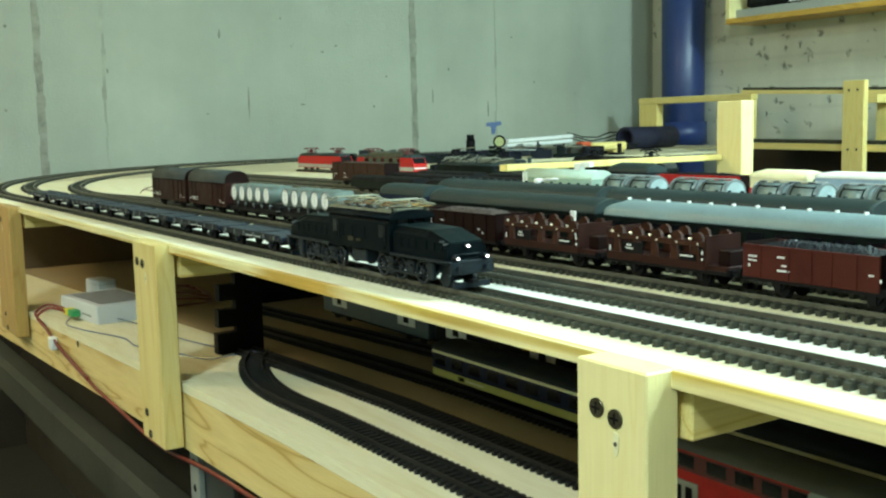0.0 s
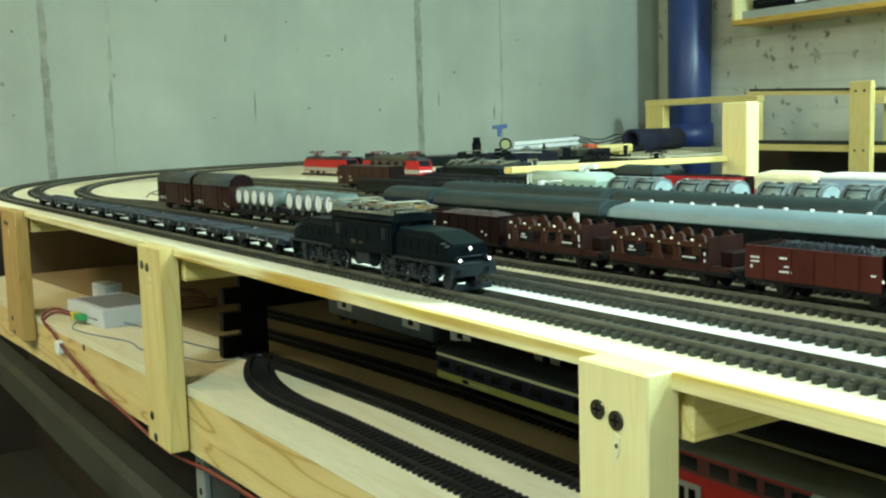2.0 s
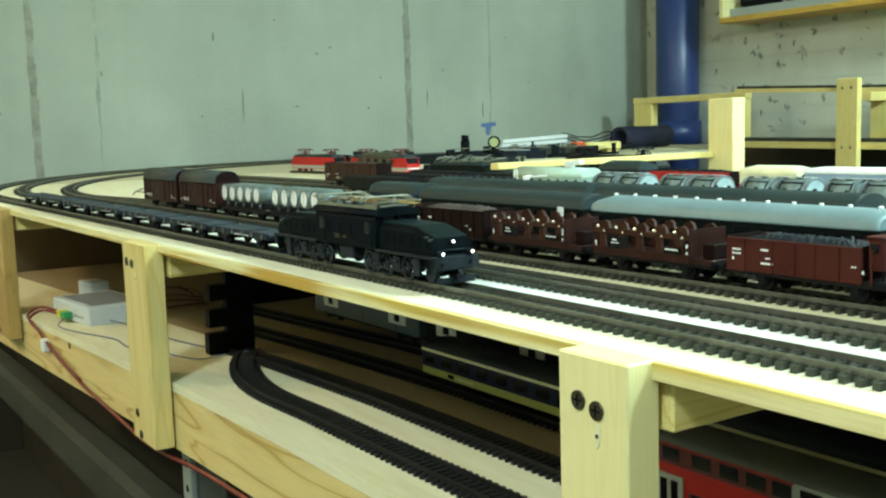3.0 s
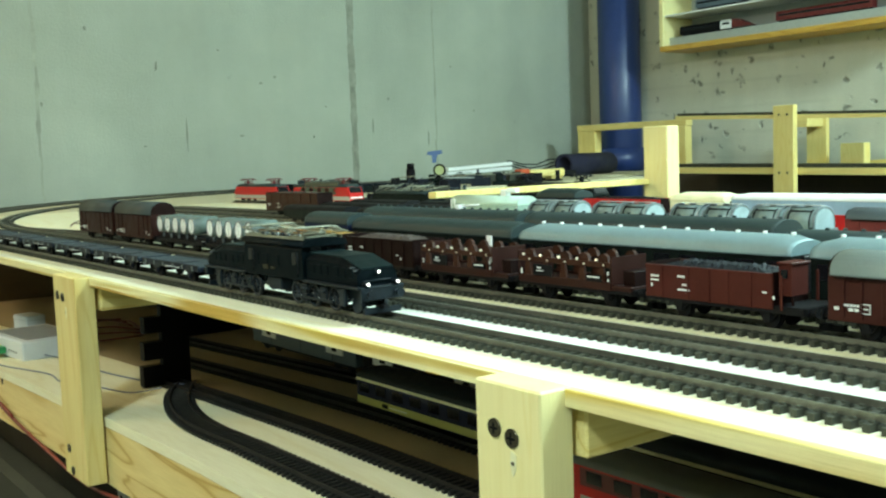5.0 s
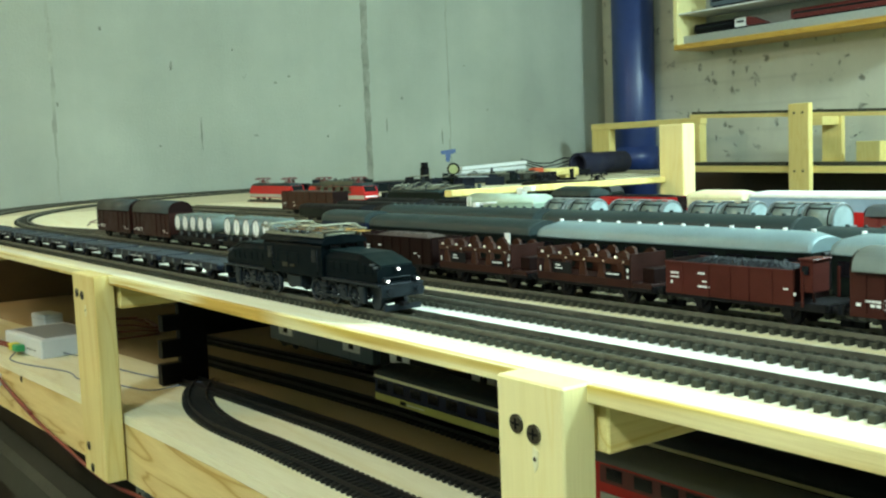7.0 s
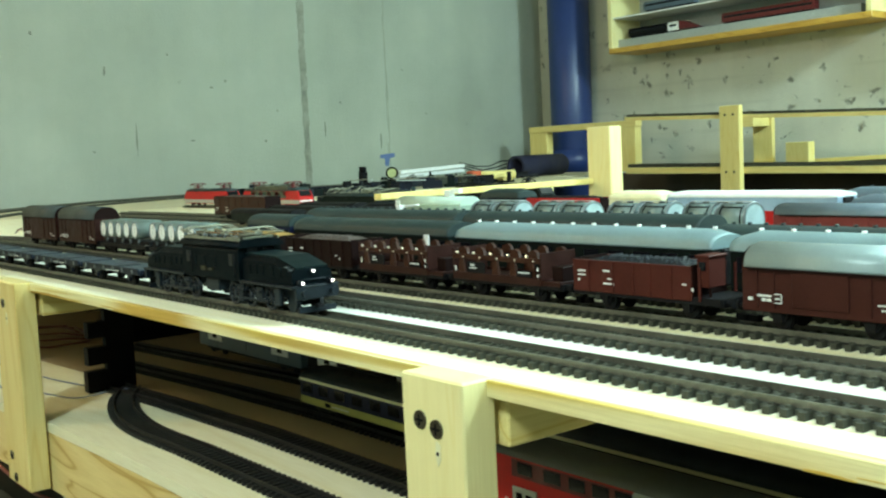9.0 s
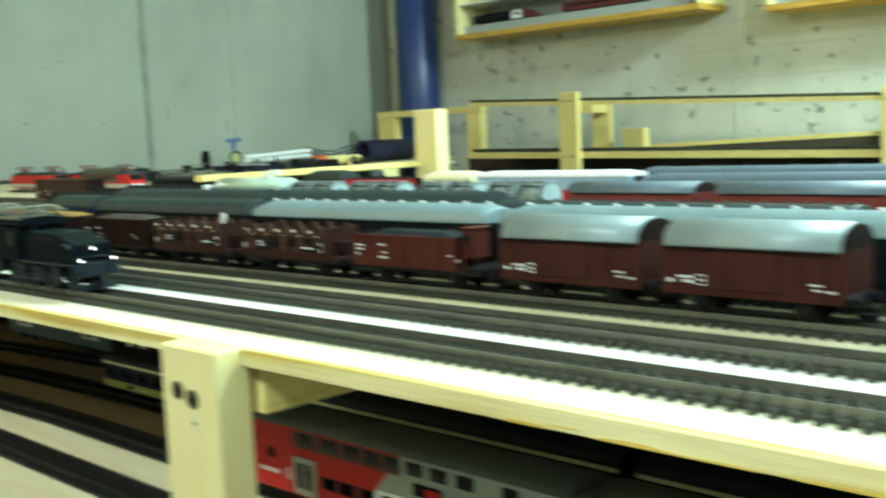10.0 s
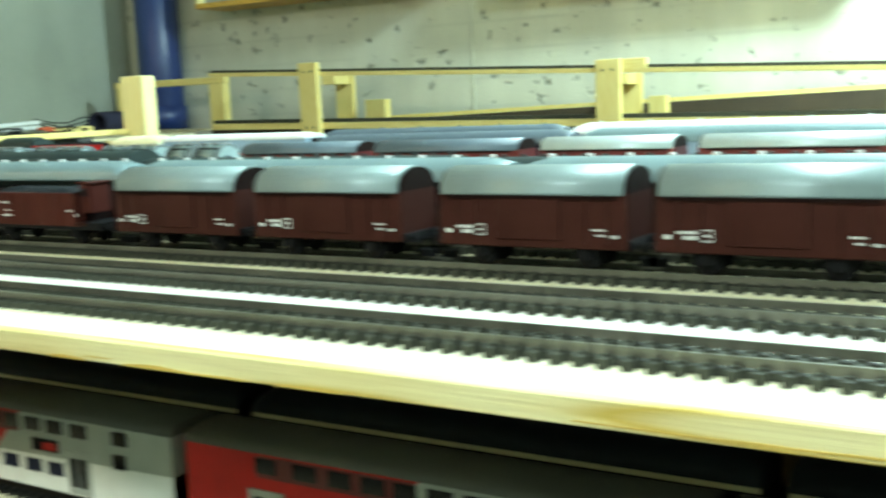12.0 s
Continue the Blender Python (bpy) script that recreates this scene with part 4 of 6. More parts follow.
    for sx in (-0.0105, 0.002):
        part("roof_line", Shape().cyl((sx, cab0 + 0.008, zr + 0.0031), (sx, cab1 - 0.012, zr + 0.0031), 0.0005, 6), COPPER, e)
    for yp in (cab0 + 0.012, cab1 - 0.012):
        pn = part("pantograph", Shape().box(-0.0125, 0.0125, yp - 0.0105, yp - 0.0090, zr, zr + 0.0014).box(-0.0125, 0.0125, yp + 0.0090, yp + 0.0105, zr, zr + 0.0014)
                  .box(-0.0125, -0.0110, yp - 0.0105, yp + 0.0105, zr, zr + 0.0014).box(0.0110, 0.0125, yp - 0.0105, yp + 0.0105, zr, zr + 0.0014), PANTO, e, "folded sand-coloured pantograph")
        for sx in (-1, 1):
            for sy in (-1, 1):
                part("pantograph_arm", Shape().cyl((sx * 0.0115, yp + sy * 0.004, zr + 0.0022), (sx * 0.0105, yp + sy * 0.026, zr + 0.0042), 0.0005, 6), PANTO, pn)
                part("pantograph_arm", Shape().cyl((sx * 0.0105, yp + sy * 0.026, zr + 0.0042), (sx * 0.0090, yp, zr + 0.0060), 0.0005, 6), PANTO, pn)
            part("brace_wire", Shape().cyl((sx * 0.0105, yp - 0.026, zr + 0.0042), (-sx * 0.0100, yp + 0.004, zr + 0.0058), 0.0004, 6), PANTO, pn)
        for d in (-0.003, 0.003):
            part("contact_strip", Shape().tube([(-0.0190, yp + d, zr + 0.0036), (-0.0150, yp + d, zr + 0.0062), (0.0150, yp + d, zr + 0.0062), (0.0190, yp + d, zr + 0.0036)], 0.0007, 6), PANTO, pn)
        part("spring_box", Shape().cyl((-0.008, yp, zr + 0.0022), (0.008, yp, zr + 0.0022), 0.0016, 10), PANTO, pn)
    return e


crocodile(T[0], 0.5205)


# --- flat wagons ---
def flat_wagon(x, y0, L):
    e = thing("flat_wagon", "low blue-black two-axled flat wagon behind the locomotive", "flat wagon", (x, y0 + L / 2, TOP), group="flat wagons")
    l = L - 0.012
    chassis(e, l, (-l * 0.29, l * 0.29), SOLE, 0.0140, 0.0176)
    part("deck", Shape().box(-0.0155, 0.0155, -l / 2, l / 2, 0.0180, 0.0192, 0.0003), DECK, e, "flat blue-grey plank deck")
    for k in range(11):
        y = -l / 2 + l * (k + 0.5) / 11
        part("plank", Shape().box(-0.0146, 0.0146, y - l / 23.2, y + l / 23.2, 0.0190, 0.0196), DECK, e)
    for sx in (-1, 1):
        part("side_rail", Shape().box(sx * 0.0150 - 0.0006, sx * 0.0150 + 0.0006, -l / 2, l / 2, 0.0166, 0.0206, 0.0002), SOLE, e)
        for k in range(6):
            y = -l * 0.42 + l * 0.168 * k
            part("stake_pocket", Shape().box(sx * 0.0160 - 0.0005, sx * 0.0160 + 0.0005, y - 0.001, y + 0.001, 0.0164, 0.0196), STEEL, e)
    part("deck_disc", Shape().cyl((0, -l * 0.05, 0.0194), (0, -l * 0.05, 0.0201), 0.0095, 24), SOLE, e, "dark round disc on the deck")
    bars(e, -0.0157, [(-l * 0.2, l * 0.05, 0.0166, 0.0172)])
    part("brake_wheel", Shape().ring((-0.0150, l / 2 - 0.003, 0.0155), (1, 0, 0), 0.0012, 0.0020, 0.0006, 12), STEEL, e)
    return e


first = flat_wagon(T[0], 0.7585, 0.1320)
for k in range(1, 7):
    copy_thing(first, pose(T[0], 0.7585 + 0.1320 * (k + 0.5), TOP))


# --- covered vans ---
def van(k, y0, y1, roof=ROOF_V, body=BROWN, label="tall oxide-brown covered van with a round silver roof", group="brown vans", zr=(0.0345, 0.0440), ends=True):
    at, L = at_track(k, y0, y1)
    e = thing("covered_van", label, "covered van", at, group=group)
    l = L - 0.010
    chassis(e, l, (-l * 0.28, l * 0.28), BLACK, 0.0135, 0.0155)
    part("body", Shape().box(-0.0150, 0.0150, -l / 2, l / 2, 0.0135, zr[0], 0.0004), body, e)
    for ya in (-l / 2, l / 2 - 0.001):
        part("end_wall", Shape().prof(barrel(0.0150, zr[0] - 0.0004, zr[1] - 0.0006), ya, ya + 0.001), BROWN_D, e)
    part("roof", Shape().prof(barrel(0.0154, zr[0], zr[1], 14, 0.0004), -l / 2 + 0.0015, l / 2 - 0.0015, True), roof, e)
    for sx in (-1, 1):
        d = part("sliding_door", Shape().box(sx * 0.0152 - 0.0006, sx * 0.0152 + 0.0006, -l * 0.17, l * 0.17, 0.0165, zr[0] - 0.002, 0.0003), body, e)
        part("door_rail", Shape().box(sx * 0.0160 - 0.0004, sx * 0.0160 + 0.0004, -l * 0.45, l * 0.45, zr[0] - 0.0022, zr[0] - 0.0012), BROWN_D, e)
        for q in (-0.40, -0.29, 0.29, 0.40):
            part("side_rib", Shape().box(sx * 0.0152 - 0.0005, sx * 0.0152 + 0.0005, l * q - 0.0006, l * q + 0.0006, 0.0155, zr[0] - 0.001), body, e)
    bars(e, -0.0154, [(l * 0.42, l * 0.46, 0.0185, 0.0200), (l * 0.30, l * 0.40, 0.0205, 0.0215), (l * 0.30, l * 0.37, 0.0185, 0.0198), (l * 0.235, l * 0.24, 0.0178, 0.0222), (l * 0.285, l * 0.29, 0.0178, 0.0222), (l * 0.24, l * 0.285, 0.0218, 0.0222), (l * 0.24, l * 0.285, 0.0178, 0.0182), (l * 0.247, l * 0.278, 0.0196, 0.0203),
                      (-l * 0.46, -l * 0.42, 0.0180, 0.0190), (-l * 0.40, -l * 0.33, 0.0205, 0.0212), (-l * 0.40, -l * 0.35, 0.0185, 0.0192)])
    return e


for y0, y1 in ((0.2051, 0.2994), (0.1107, 0.2041), (0.0071, 0.1014), (-0.0882, 0.0061), (-0.1910, -0.0985), (-0.2853, -0.1919)):
    van(2, y0, y1)


# --- open wagons ---
def open_wagon(k, y0, y1, load, label, top=0.0315, heap=0.004, cab=False, body=BROWN):
    at, L = at_track(k, y0, y1)
    e = thing("open_wagon", label, "open wagon", at)
    l = L - 0.010
    chassis(e, l, (-l * 0.28, l * 0.28), BLACK, 0.0135, 0.0155)
    yb = -l / 2 + (0.0175 if cab else 0.0)
    s = Shape().box(-0.0145, 0.0145, yb, l / 2, 0.0152, 0.0166)
    part("floor", s, body, e)
    for sx in (-1, 1):
        part("side_board", Shape().box(sx * 0.0145 - 0.0005, sx * 0.0145 + 0.0005, yb, l / 2, 0.0150, top, 0.0003), body, e)
        part("top_rim", Shape().box(sx * 0.0145 - 0.0009, sx * 0.0145 + 0.0009, yb, l / 2, top - 0.0008, top + 0.0004), body, e)
        for q in (-0.38, -0.2, -0.06, 0.06, 0.2, 0.38):
            part("side_post", Shape().box(sx * 0.0152 - 0.0004, sx * 0.0152 + 0.0004, l * q - 0.0006, l * q + 0.0006, 0.0152, top), body, e)
    for y in (yb, l / 2):
        part("end_board", Shape().box(-0.0142, 0.0142, y - 0.0005, y + 0.0005, 0.0152, top + 0.001), BROWN_D, e)
    # lumpy load
    s = Shape()
    nx, ny = 18, 80
    v = []
    for i in range(ny + 1):
        for j in range(nx + 1):
            y, x = yb + 0.001 + (l / 2 - yb - 0.002) * i / ny, -0.0138 + 0.0276 * j / nx
            edge = min(1.0, 3.0 * min(j, nx - j) / nx, 5.0 * min(i, ny - i) / ny)
            v.append((x, y, top - 0.002 + heap * edge + 0.0015 * edge * noise.noise(Vector((x, y, 0)) * 640)))
    s.add(v, [(i * (nx + 1) + j, i * (nx + 1) + j + 1, (i + 1) * (nx + 1) + j + 1, (i + 1) * (nx + 1) + j) for i in range(ny) for j in range(nx)])
    part("load", s, load, e, "heaped loose load")
    if cab:
        hut = part("brake_hut", Shape().box(-0.0120, 0.0020, -l / 2 + 0.0085, -l / 2 + 0.0160, 0.0215, 0.0362, 0.0004), body, e, "brown brakeman's hut")
        part("hut_roof", Shape().box(-0.0130, 0.0030, -l / 2 + 0.0076, -l / 2 + 0.0168, 0.0361, 0.0373, 0.0004), body, hut)
        part("hut_window", Shape().box(-0.0128, -0.0124, -l / 2 + 0.0102, -l / 2 + 0.0142, 0.0300, 0.0340), GLASS, hut)
        part("platform", Shape().box(-0.0140, 0.0140, -l / 2, -l / 2 + 0.0170, 0.0155, 0.0170), BLACK, e)
        for yy in (0.0092, 0.0152):
            part("hut_post", Shape().box(-0.0105, -0.0095, -l / 2 + yy - 0.0006, -l / 2 + yy + 0.0006, 0.017, 0.0217), BROWN_D, hut)
    bars(e, -0.0152, [(l * 0.40, l * 0.46, 0.0255, 0.0265), (l * 0.40, l * 0.46, 0.0235, 0.0243), (l * 0.22, l * 0.27, 0.0262, 0.0272), (l * 0.20, l * 0.24, 0.0222, 0.0230),
                      (l * 0.19, l * 0.27, 0.0195, 0.0205), (l * 0.445, l * 0.46, 0.0205, 0.0220), (-l * 0.30, -l * 0.27, 0.0225, 0.0233), (-l * 0.345, -l * 0.33, 0.0200, 0.0215)])
    return e


open_wagon(2, 0.3027, 0.4140, COAL, "oxide-red open wagon heaped with coal, with a brakeman's hut", cab=True, body=OXIDE)
open_wagon(2, 0.6349, 0.7399, RUBBLE, "dark brown open wagon with a grey-brown load", body=BROWN_D, top=0.0335)
open_wagon(2, 0.7418, 0.8703, TAN, "dark brown open wagon with an ochre load", body=BROWN_D, top=0.0335)


def cradle_wagon(k, y0, y1):
    at, L = at_track(k, y0, y1)
    e = thing("cradle_wagon", "oxide-brown stake wagon with cradles tipped by painted glints", "stake wagon", at, group="cradle wagons")
    l = L - 0.010
    chassis(e, l, (-l * 0.28, l * 0.28), BLACK, 0.0135, 0.0155)
    part("floor", Shape().box(-0.0145, 0.0145, -l / 2, l / 2, 0.0152, 0.0180, 0.0003), BROWN_DIM, e)
    yb = -l / 2 + 0.016
    for sx in (-1, 1):
        part("lower_rail", Shape().box(sx * 0.0146 - 0.0006, sx * 0.0146 + 0.0006, yb, l / 2, 0.0150, 0.0195, 0.0002), BROWN_DIM, e)
        part("upper_rail", Shape().box(sx * 0.0146 - 0.0006, sx * 0.0146 + 0.0006, yb, l / 2, 0.0275, 0.0305, 0.0002), CRADLE, e)
    n = 5
    for q in range(n):
        y = yb + (l / 2 - yb) * (q + 0.5) / n
        for sx in (-1, 1):
            part("cradle_post", Shape().side([(y - 0.0034, 0.0185), (y + 0.0034, 0.0185), (y + 0.0018, 0.0280), (y - 0.0018, 0.0280)], sx * 0.0138 - 0.0007, sx * 0.0138 + 0.0007), CRADLE, e)
            part("cradle_horn", Shape().side([(y - 0.0048, 0.0300), (y + 0.0048, 0.0300), (y + 0.0042, 0.0325), (y + 0.0022, 0.0345), (y - 0.0010, 0.0350), (y - 0.0036, 0.0335)], sx * 0.0118 - 0.0012, sx * 0.0118 + 0.0012), CRADLE, e)
            # pale pins stand in for the lamps' glints on the cradles
            part("bright_pin", Shape().cyl((sx * 0.0146, y + 0.003, 0.0312), (sx * 0.0158, y + 0.003, 0.0318), 0.0009, 10, 0.0006), GLINT, e, "small pale pin painted as a lamp glint")
            part("bright_pin", Shape().cyl((sx * 0.0150, y - 0.003, 0.0288), (sx * 0.0157, y - 0.003, 0.0290), 0.0005, 8), GLINT, e, "small pale pin painted as a lamp glint")
        part("saddle", Shape().box(-0.0125, 0.0125, y - 0.002, y + 0.002, 0.0275, 0.0295), BROWN_D, e)
    for y in (yb, l / 2):
        part("end_board", Shape().box(-0.0146, 0.0146, y - 0.0006, y + 0.0006, 0.0152, 0.0335), BROWN_DIM, e)
    for y0b, wb in ((l * 0.26, 0.017), (-l * 0.20, 0.013)):
        pl = part("label_board", Shape().box(-0.0156, -0.0149, y0b - wb / 2, y0b + wb / 2, 0.0196, 0.0262 if wb > 0.015 else 0.0232), BLACK, e, "black label board with white marks")
        bars(pl, -0.0157, [(y0b + wb * 0.05, y0b + wb * 0.30, 0.0238, 0.0248), (y0b - wb * 0.05, y0b + wb * 0.35, 0.0222, 0.0228)] if wb > 0.015 else [(y0b - wb * 0.4, y0b + wb * 0.4, 0.0216, 0.0224)])
    hut = part("brake_hut", Shape().box(-0.0110, 0.0110, -l / 2 + 0.001, -l / 2 + 0.010, 0.0180, 0.0262, 0.0004), BROWN_D, e)
    bars(e, -0.0152, [(yb + 0.001, yb + 0.0025, 0.0200, 0.0215), (yb + 0.001, yb + 0.0025, 0.0235, 0.0255), (l / 2 - 0.004, l / 2 - 0.0025, 0.0200, 0.0230)])
    return e


cradle_wagon(2, 0.4154, 0.5237)
cradle_wagon(2, 0.5256, 0.6339)


def drum_wagon(k, y0, y1):
    at, L = at_track(k, y0, y1)
    e = thing("drum_wagon", "flat wagon carrying a row of five big white-ended drums", "drum wagon", at, group="drum wagons")
    l = L - 0.008
    chassis(e, l, (-l * 0.30, l * 0.30), BLACK, 0.0135, 0.0150)
    for q in range(5):
        y = l / 2 - 0.002 - l * (q + 0.5) / 5.7
        r = l / 14.6
        d = part("drum", Shape().cyl((-0.0140, y, 0.0312), (0.0140, y, 0.0312), r, 24), DRUM, e, "dull metal drum with a white end")
        part("drum_end", Shape().cyl((-0.0146, y, 0.0312), (-0.0139, y, 0.0312), r * 0.82, 24), WHITE, d)
        part("end_strap", Shape().box(-0.0149, -0.0146, y - 0.0004, y + 0.0004, 0.0312 - r * 0.8, 0.0312 + r * 0.8), GREY_L, d)
        part("end_ring", Shape().ring((-0.0143, y, 0.0312), (1, 0, 0), r * 0.85, r * 0.98, 0.0016, 24), STEEL, d)
        part("outlet", Shape().cyl((-0.0105, y, 0.0312 - r), (-0.0105, y, 0.0170), 0.0016, 8), STEEL, d)
    part("cradle", Shape().box(-0.0100, 0.0100, -l / 2, l / 2, 0.0150, 0.0200), BLACK, e)
    part("end_platform", Shape().box(-0.0130, 0.0130, -l / 2, -l / 2 + 0.006, 0.0150, 0.0165), GREY_L, e)
    return e


drum_wagon(2, 0.8876, 1.0245)
drum_wagon(2, 1.0264, 1.1624)
van(2, 1.1663, 1.3014, ROOF_F, BROWN_DIM, "dark brown high-sided van with a grey roof", "far brown vans", (0.0405, 0.0530))
van(2, 1.3032, 1.4477, ROOF_F, BROWN_DIM, "dark brown high-sided van with a grey roof", "far brown vans", (0.0405, 0.0530))


# --- coaches ---
def coach(k, y0, y1, roof, body, label, x=None, zr=(0.0335, 0.0425), band=None, vents=0, windows=0, z=TOP, w=0.0158, taper=0.72):
    at, L = at_track(k, y0, y1) if x is None else ((x, (y0 + y1) / 2, z), y1 - y0)
    e = thing("coach", label, "passenger coach", at, group="model coaches")
    l = L - 0.006
    part("body", Shape().box(-w, w, -l / 2, l / 2, 0.0125, zr[0], 0.0006), body, e)
    if band:
        part("waist_band", Shape().box(-w - 0.0003, w + 0.0003, -l / 2 + 0.001, l / 2 - 0.001, 0.0135, 0.0195), band, e)
    n = 14
    pts = barrel(w + 0.0003, zr[0], zr[1], n, 0.0003)
    s = Shape()
    v, ys = [], [(-l / 2, taper), (-l / 2 + 0.004, (1 + 2 * taper) / 3), (-l / 2 + 0.011, 1.0), (l / 2 - 0.011, 1.0), (l / 2 - 0.004, (1 + 2 * taper) / 3), (l / 2, taper)]
    for y, q in ys:
        v += [(px, y, zr[0] + (pz - zr[0]) * q) for px, pz in pts]
    m = len(pts)
    s.add(v, [(i * m + j, i * m + (j + 1) % m, (i + 1) * m + (j + 1) % m, (i + 1) * m + j) for i in range(len(ys) - 1) for j in range(m)] +
          [tuple(range(m - 1, -1, -1)), tuple(range((len(ys) - 1) * m, len(ys) * m))], [True] * ((len(ys) - 1) * m) + [False, False])
    part("roof", s, roof, e)
    for y in (-l / 2, l / 2):
        part("end_gangway", Shape().box(-0.0075, 0.0075, y - 0.0022, y + 0.0022, 0.0135, zr[0] - 0.001, 0.0006), BLACK, e)
    for q in range(vents):
        y = -l / 2 + l * (q + 0.5) / vents
        part("roof_vent", Shape().cyl((0, y, zr[1] - 0.0006), (0, y, zr[1] + 0.0012), 0.0014, 10), WHITE if roof == ROOF_S else roof, e)
    for q in range(windows):
        y = -l / 2 + l * (q + 0.5) / windows
        for sx in (-1, 1):
            part("window", Shape().box(sx * w - 0.0003, sx * w + 0.0003, y - 0.30 * l / windows, y + 0.30 * l / windows, zr[0] - 0.0115, zr[0] - 0.0035, 0.0001), GLASS, e)
    part("chassis", Shape().box(-0.0110, 0.0110, -l / 2 + 0.01, l / 2 - 0.01, RT + 0.0045, 0.0125), BLACK, e)
    for sy in (-1, 1):
        bogie(e, sy * (l / 2 - 0.035))
    return e


coach(3, 0.3512, 0.5876, ROOF_S, COACH_G, "bottle-green coach with a silver roof", vents=12, windows=11)
coach(3, 0.5904, 0.8222, ROOF_D, COACH_G, "bottle-green coach with a dark grey roof", windows=11, taper=0.92)
coach(3, 0.8241, 0.9124, ROOF_D, NAVY, "short navy van with a dark grey roof", windows=4, zr=(0.0355, 0.0440), taper=1.0)
coach(3, 0.0948, 0.3457, ROOF_S, COACH_G, "bottle-green coach with a silver roof", vents=12, windows=11)
coach(3, -0.1515, 0.0893, ROOF_S, COACH_G, "bottle-green coach with a silver roof", vents=12, windows=11)
coach(3, -0.3977, -0.1569, ROOF_S, COACH_G, "bottle-green coach with a silver roof", vents=12, windows=11)
for y in (-0.3401, -0.0916, 0.1569, 0.4054, 0.6538):
    coach(4, y, y + 0.2445, ROOF_D, COACH_G, "dark coach with a ribbed grey roof", vents=20, zr=(0.0350, 0.0450) if y > 0.37 else (0.0314, 0.0398) if y > 0.1 else (0.0305, 0.0385), taper=1.0)


# --- the row of silver hoppers, tank and red vans ---
def hopper(x, y0, y1):
    e = thing("hopper_wagon", "pale grey twin-silo hopper wagon with dark strap frames", "hopper wagon", (x, (y0 + y1) / 2, TOP), group="hopper wagons")
    l = y1 - y0 - 0.006
    chassis(e, l, (-l * 0.3, l * 0.3), BLACK, 0.0130, 0.0150)
    for sy in (-1, 1):
        ya, yb = sorted((sy * 0.0022, sy * (l / 2 - 0.003)))
        outline = barrel(0.0145, 0.0290, 0.0437, 18) + [(0.0145, 0.0225), (0.008, 0.0165), (-0.008, 0.0165), (-0.0145, 0.0225)]
        b = part("silo", Shape().prof(outline, ya, yb, [True] * 18 + [False] * 5), HOPPER, e)
        for y in (ya + 0.0006, yb - 0.0006):
            arch = [(-0.0150 * math.cos(math.pi * a / 16), 0.0290 + 0.0152 * math.sin(math.pi * a / 16) ** 0.8) for a in range(17)]
            part("strap", Shape().tube([(-0.0150, y, 0.019)] + [(px, y, pz) for px, pz in arch] + [(0.0150, y, 0.019)], 0.0009, 6), STEEL, b, "grey end hoop")
        # dark frame drawn round each silo's flank
        for q in (0.16, 0.84):
            y = ya + (yb - ya) * q
            arch = [(-0.0149 * math.cos(math.pi * a / 16), 0.0290 + 0.0150 * math.sin(math.pi * a / 16) ** 0.8) for a in range(6)]
            part("frame_bar", Shape().tube([(-0.0149, y, 0.024)] + [(px, y, pz) for px, pz in arch], 0.0007, 6), BLACK, b)
        for z, px in ((0.0245, -0.0149), (0.0407, -0.0100)):
            part("frame_bar", Shape().cyl((px, ya + (yb - ya) * 0.16, z), (px, ya + (yb - ya) * 0.84, z), 0.0007, 6), BLACK, b)
        part("end_disc", Shape().prof(barrel(0.0132, 0.0290, 0.0424, 16) + [(0.0132, 0.024), (-0.0132, 0.024)], ya - 0.0004, ya), paint_once("pale_blue_disc", (0.30, 0.40, 0.42)), b, "pale blue end plate")
        part("filler_cap", Shape().cyl((0, (ya + yb) / 2, 0.0434), (0, (ya + yb) / 2, 0.0454), 0.003, 12), STEEL, b)
    part("catwalk", Shape().box(-0.003, 0.003, -l / 2 + 0.004, l / 2 - 0.004, 0.0448, 0.0453), GREY_L, e)
    part("platform", Shape().box(-0.012, 0.012, -l / 2 - 0.002, -l / 2, 0.015, 0.026), HOPPER, e)
    return e


HX = T[6]
for y0, y1 in ((0.800, 0.884), (0.698, 0.784), (0.595, 0.679), (0.511, 0.589)):
    hopper(HX, y0, y1)
tank = thing("tank_wagon", "pale mint tank wagon with a white valve box", "tank wagon", (HX, 0.9570, TOP))
chassis(tank, 0.126, (-0.036, 0.036), BLACK, 0.013, 0.015)
part("tank", Shape().prof(barrel(0.0150, 0.0370, 0.0490, 16) + [(0.0150, 0.018), (-0.0150, 0.018)], -0.0625, 0.0625, True), MINT, tank)
part("tank_roof", Shape().prof(barrel(0.0153, 0.0395, 0.0496, 16), -0.0628, 0.0628, True), MINT_L, tank, "paler mint roof")
part("end_rim", Shape().tube([(-0.0152, -0.0617, 0.019)] + [(px * 1.015, -0.0617, pz) for px, pz in barrel(0.0150, 0.0370, 0.0492, 16)] + [(0.0152, -0.0617, 0.019)], 0.0007, 6), GREY_L, tank)
part("end_ladder", Shape().box(-0.0158, -0.0150, 0.053, 0.055, 0.019, 0.046).box(-0.0158, -0.0150, 0.059, 0.061, 0.019, 0.046), WHITE, tank, "white end ladder")
part("side_latch", Shape().box(-0.0157, -0.0149, -0.040, -0.035, 0.0265, 0.0290), BLACK, tank)
part("valve_box", Shape().box(-0.005, 0.003, -0.031, -0.021, 0.0470, 0.0565, 0.0005).box(-0.004, 0.002, -0.047, -0.0315, 0.0530, 0.0585, 0.0005), WHITE, tank)
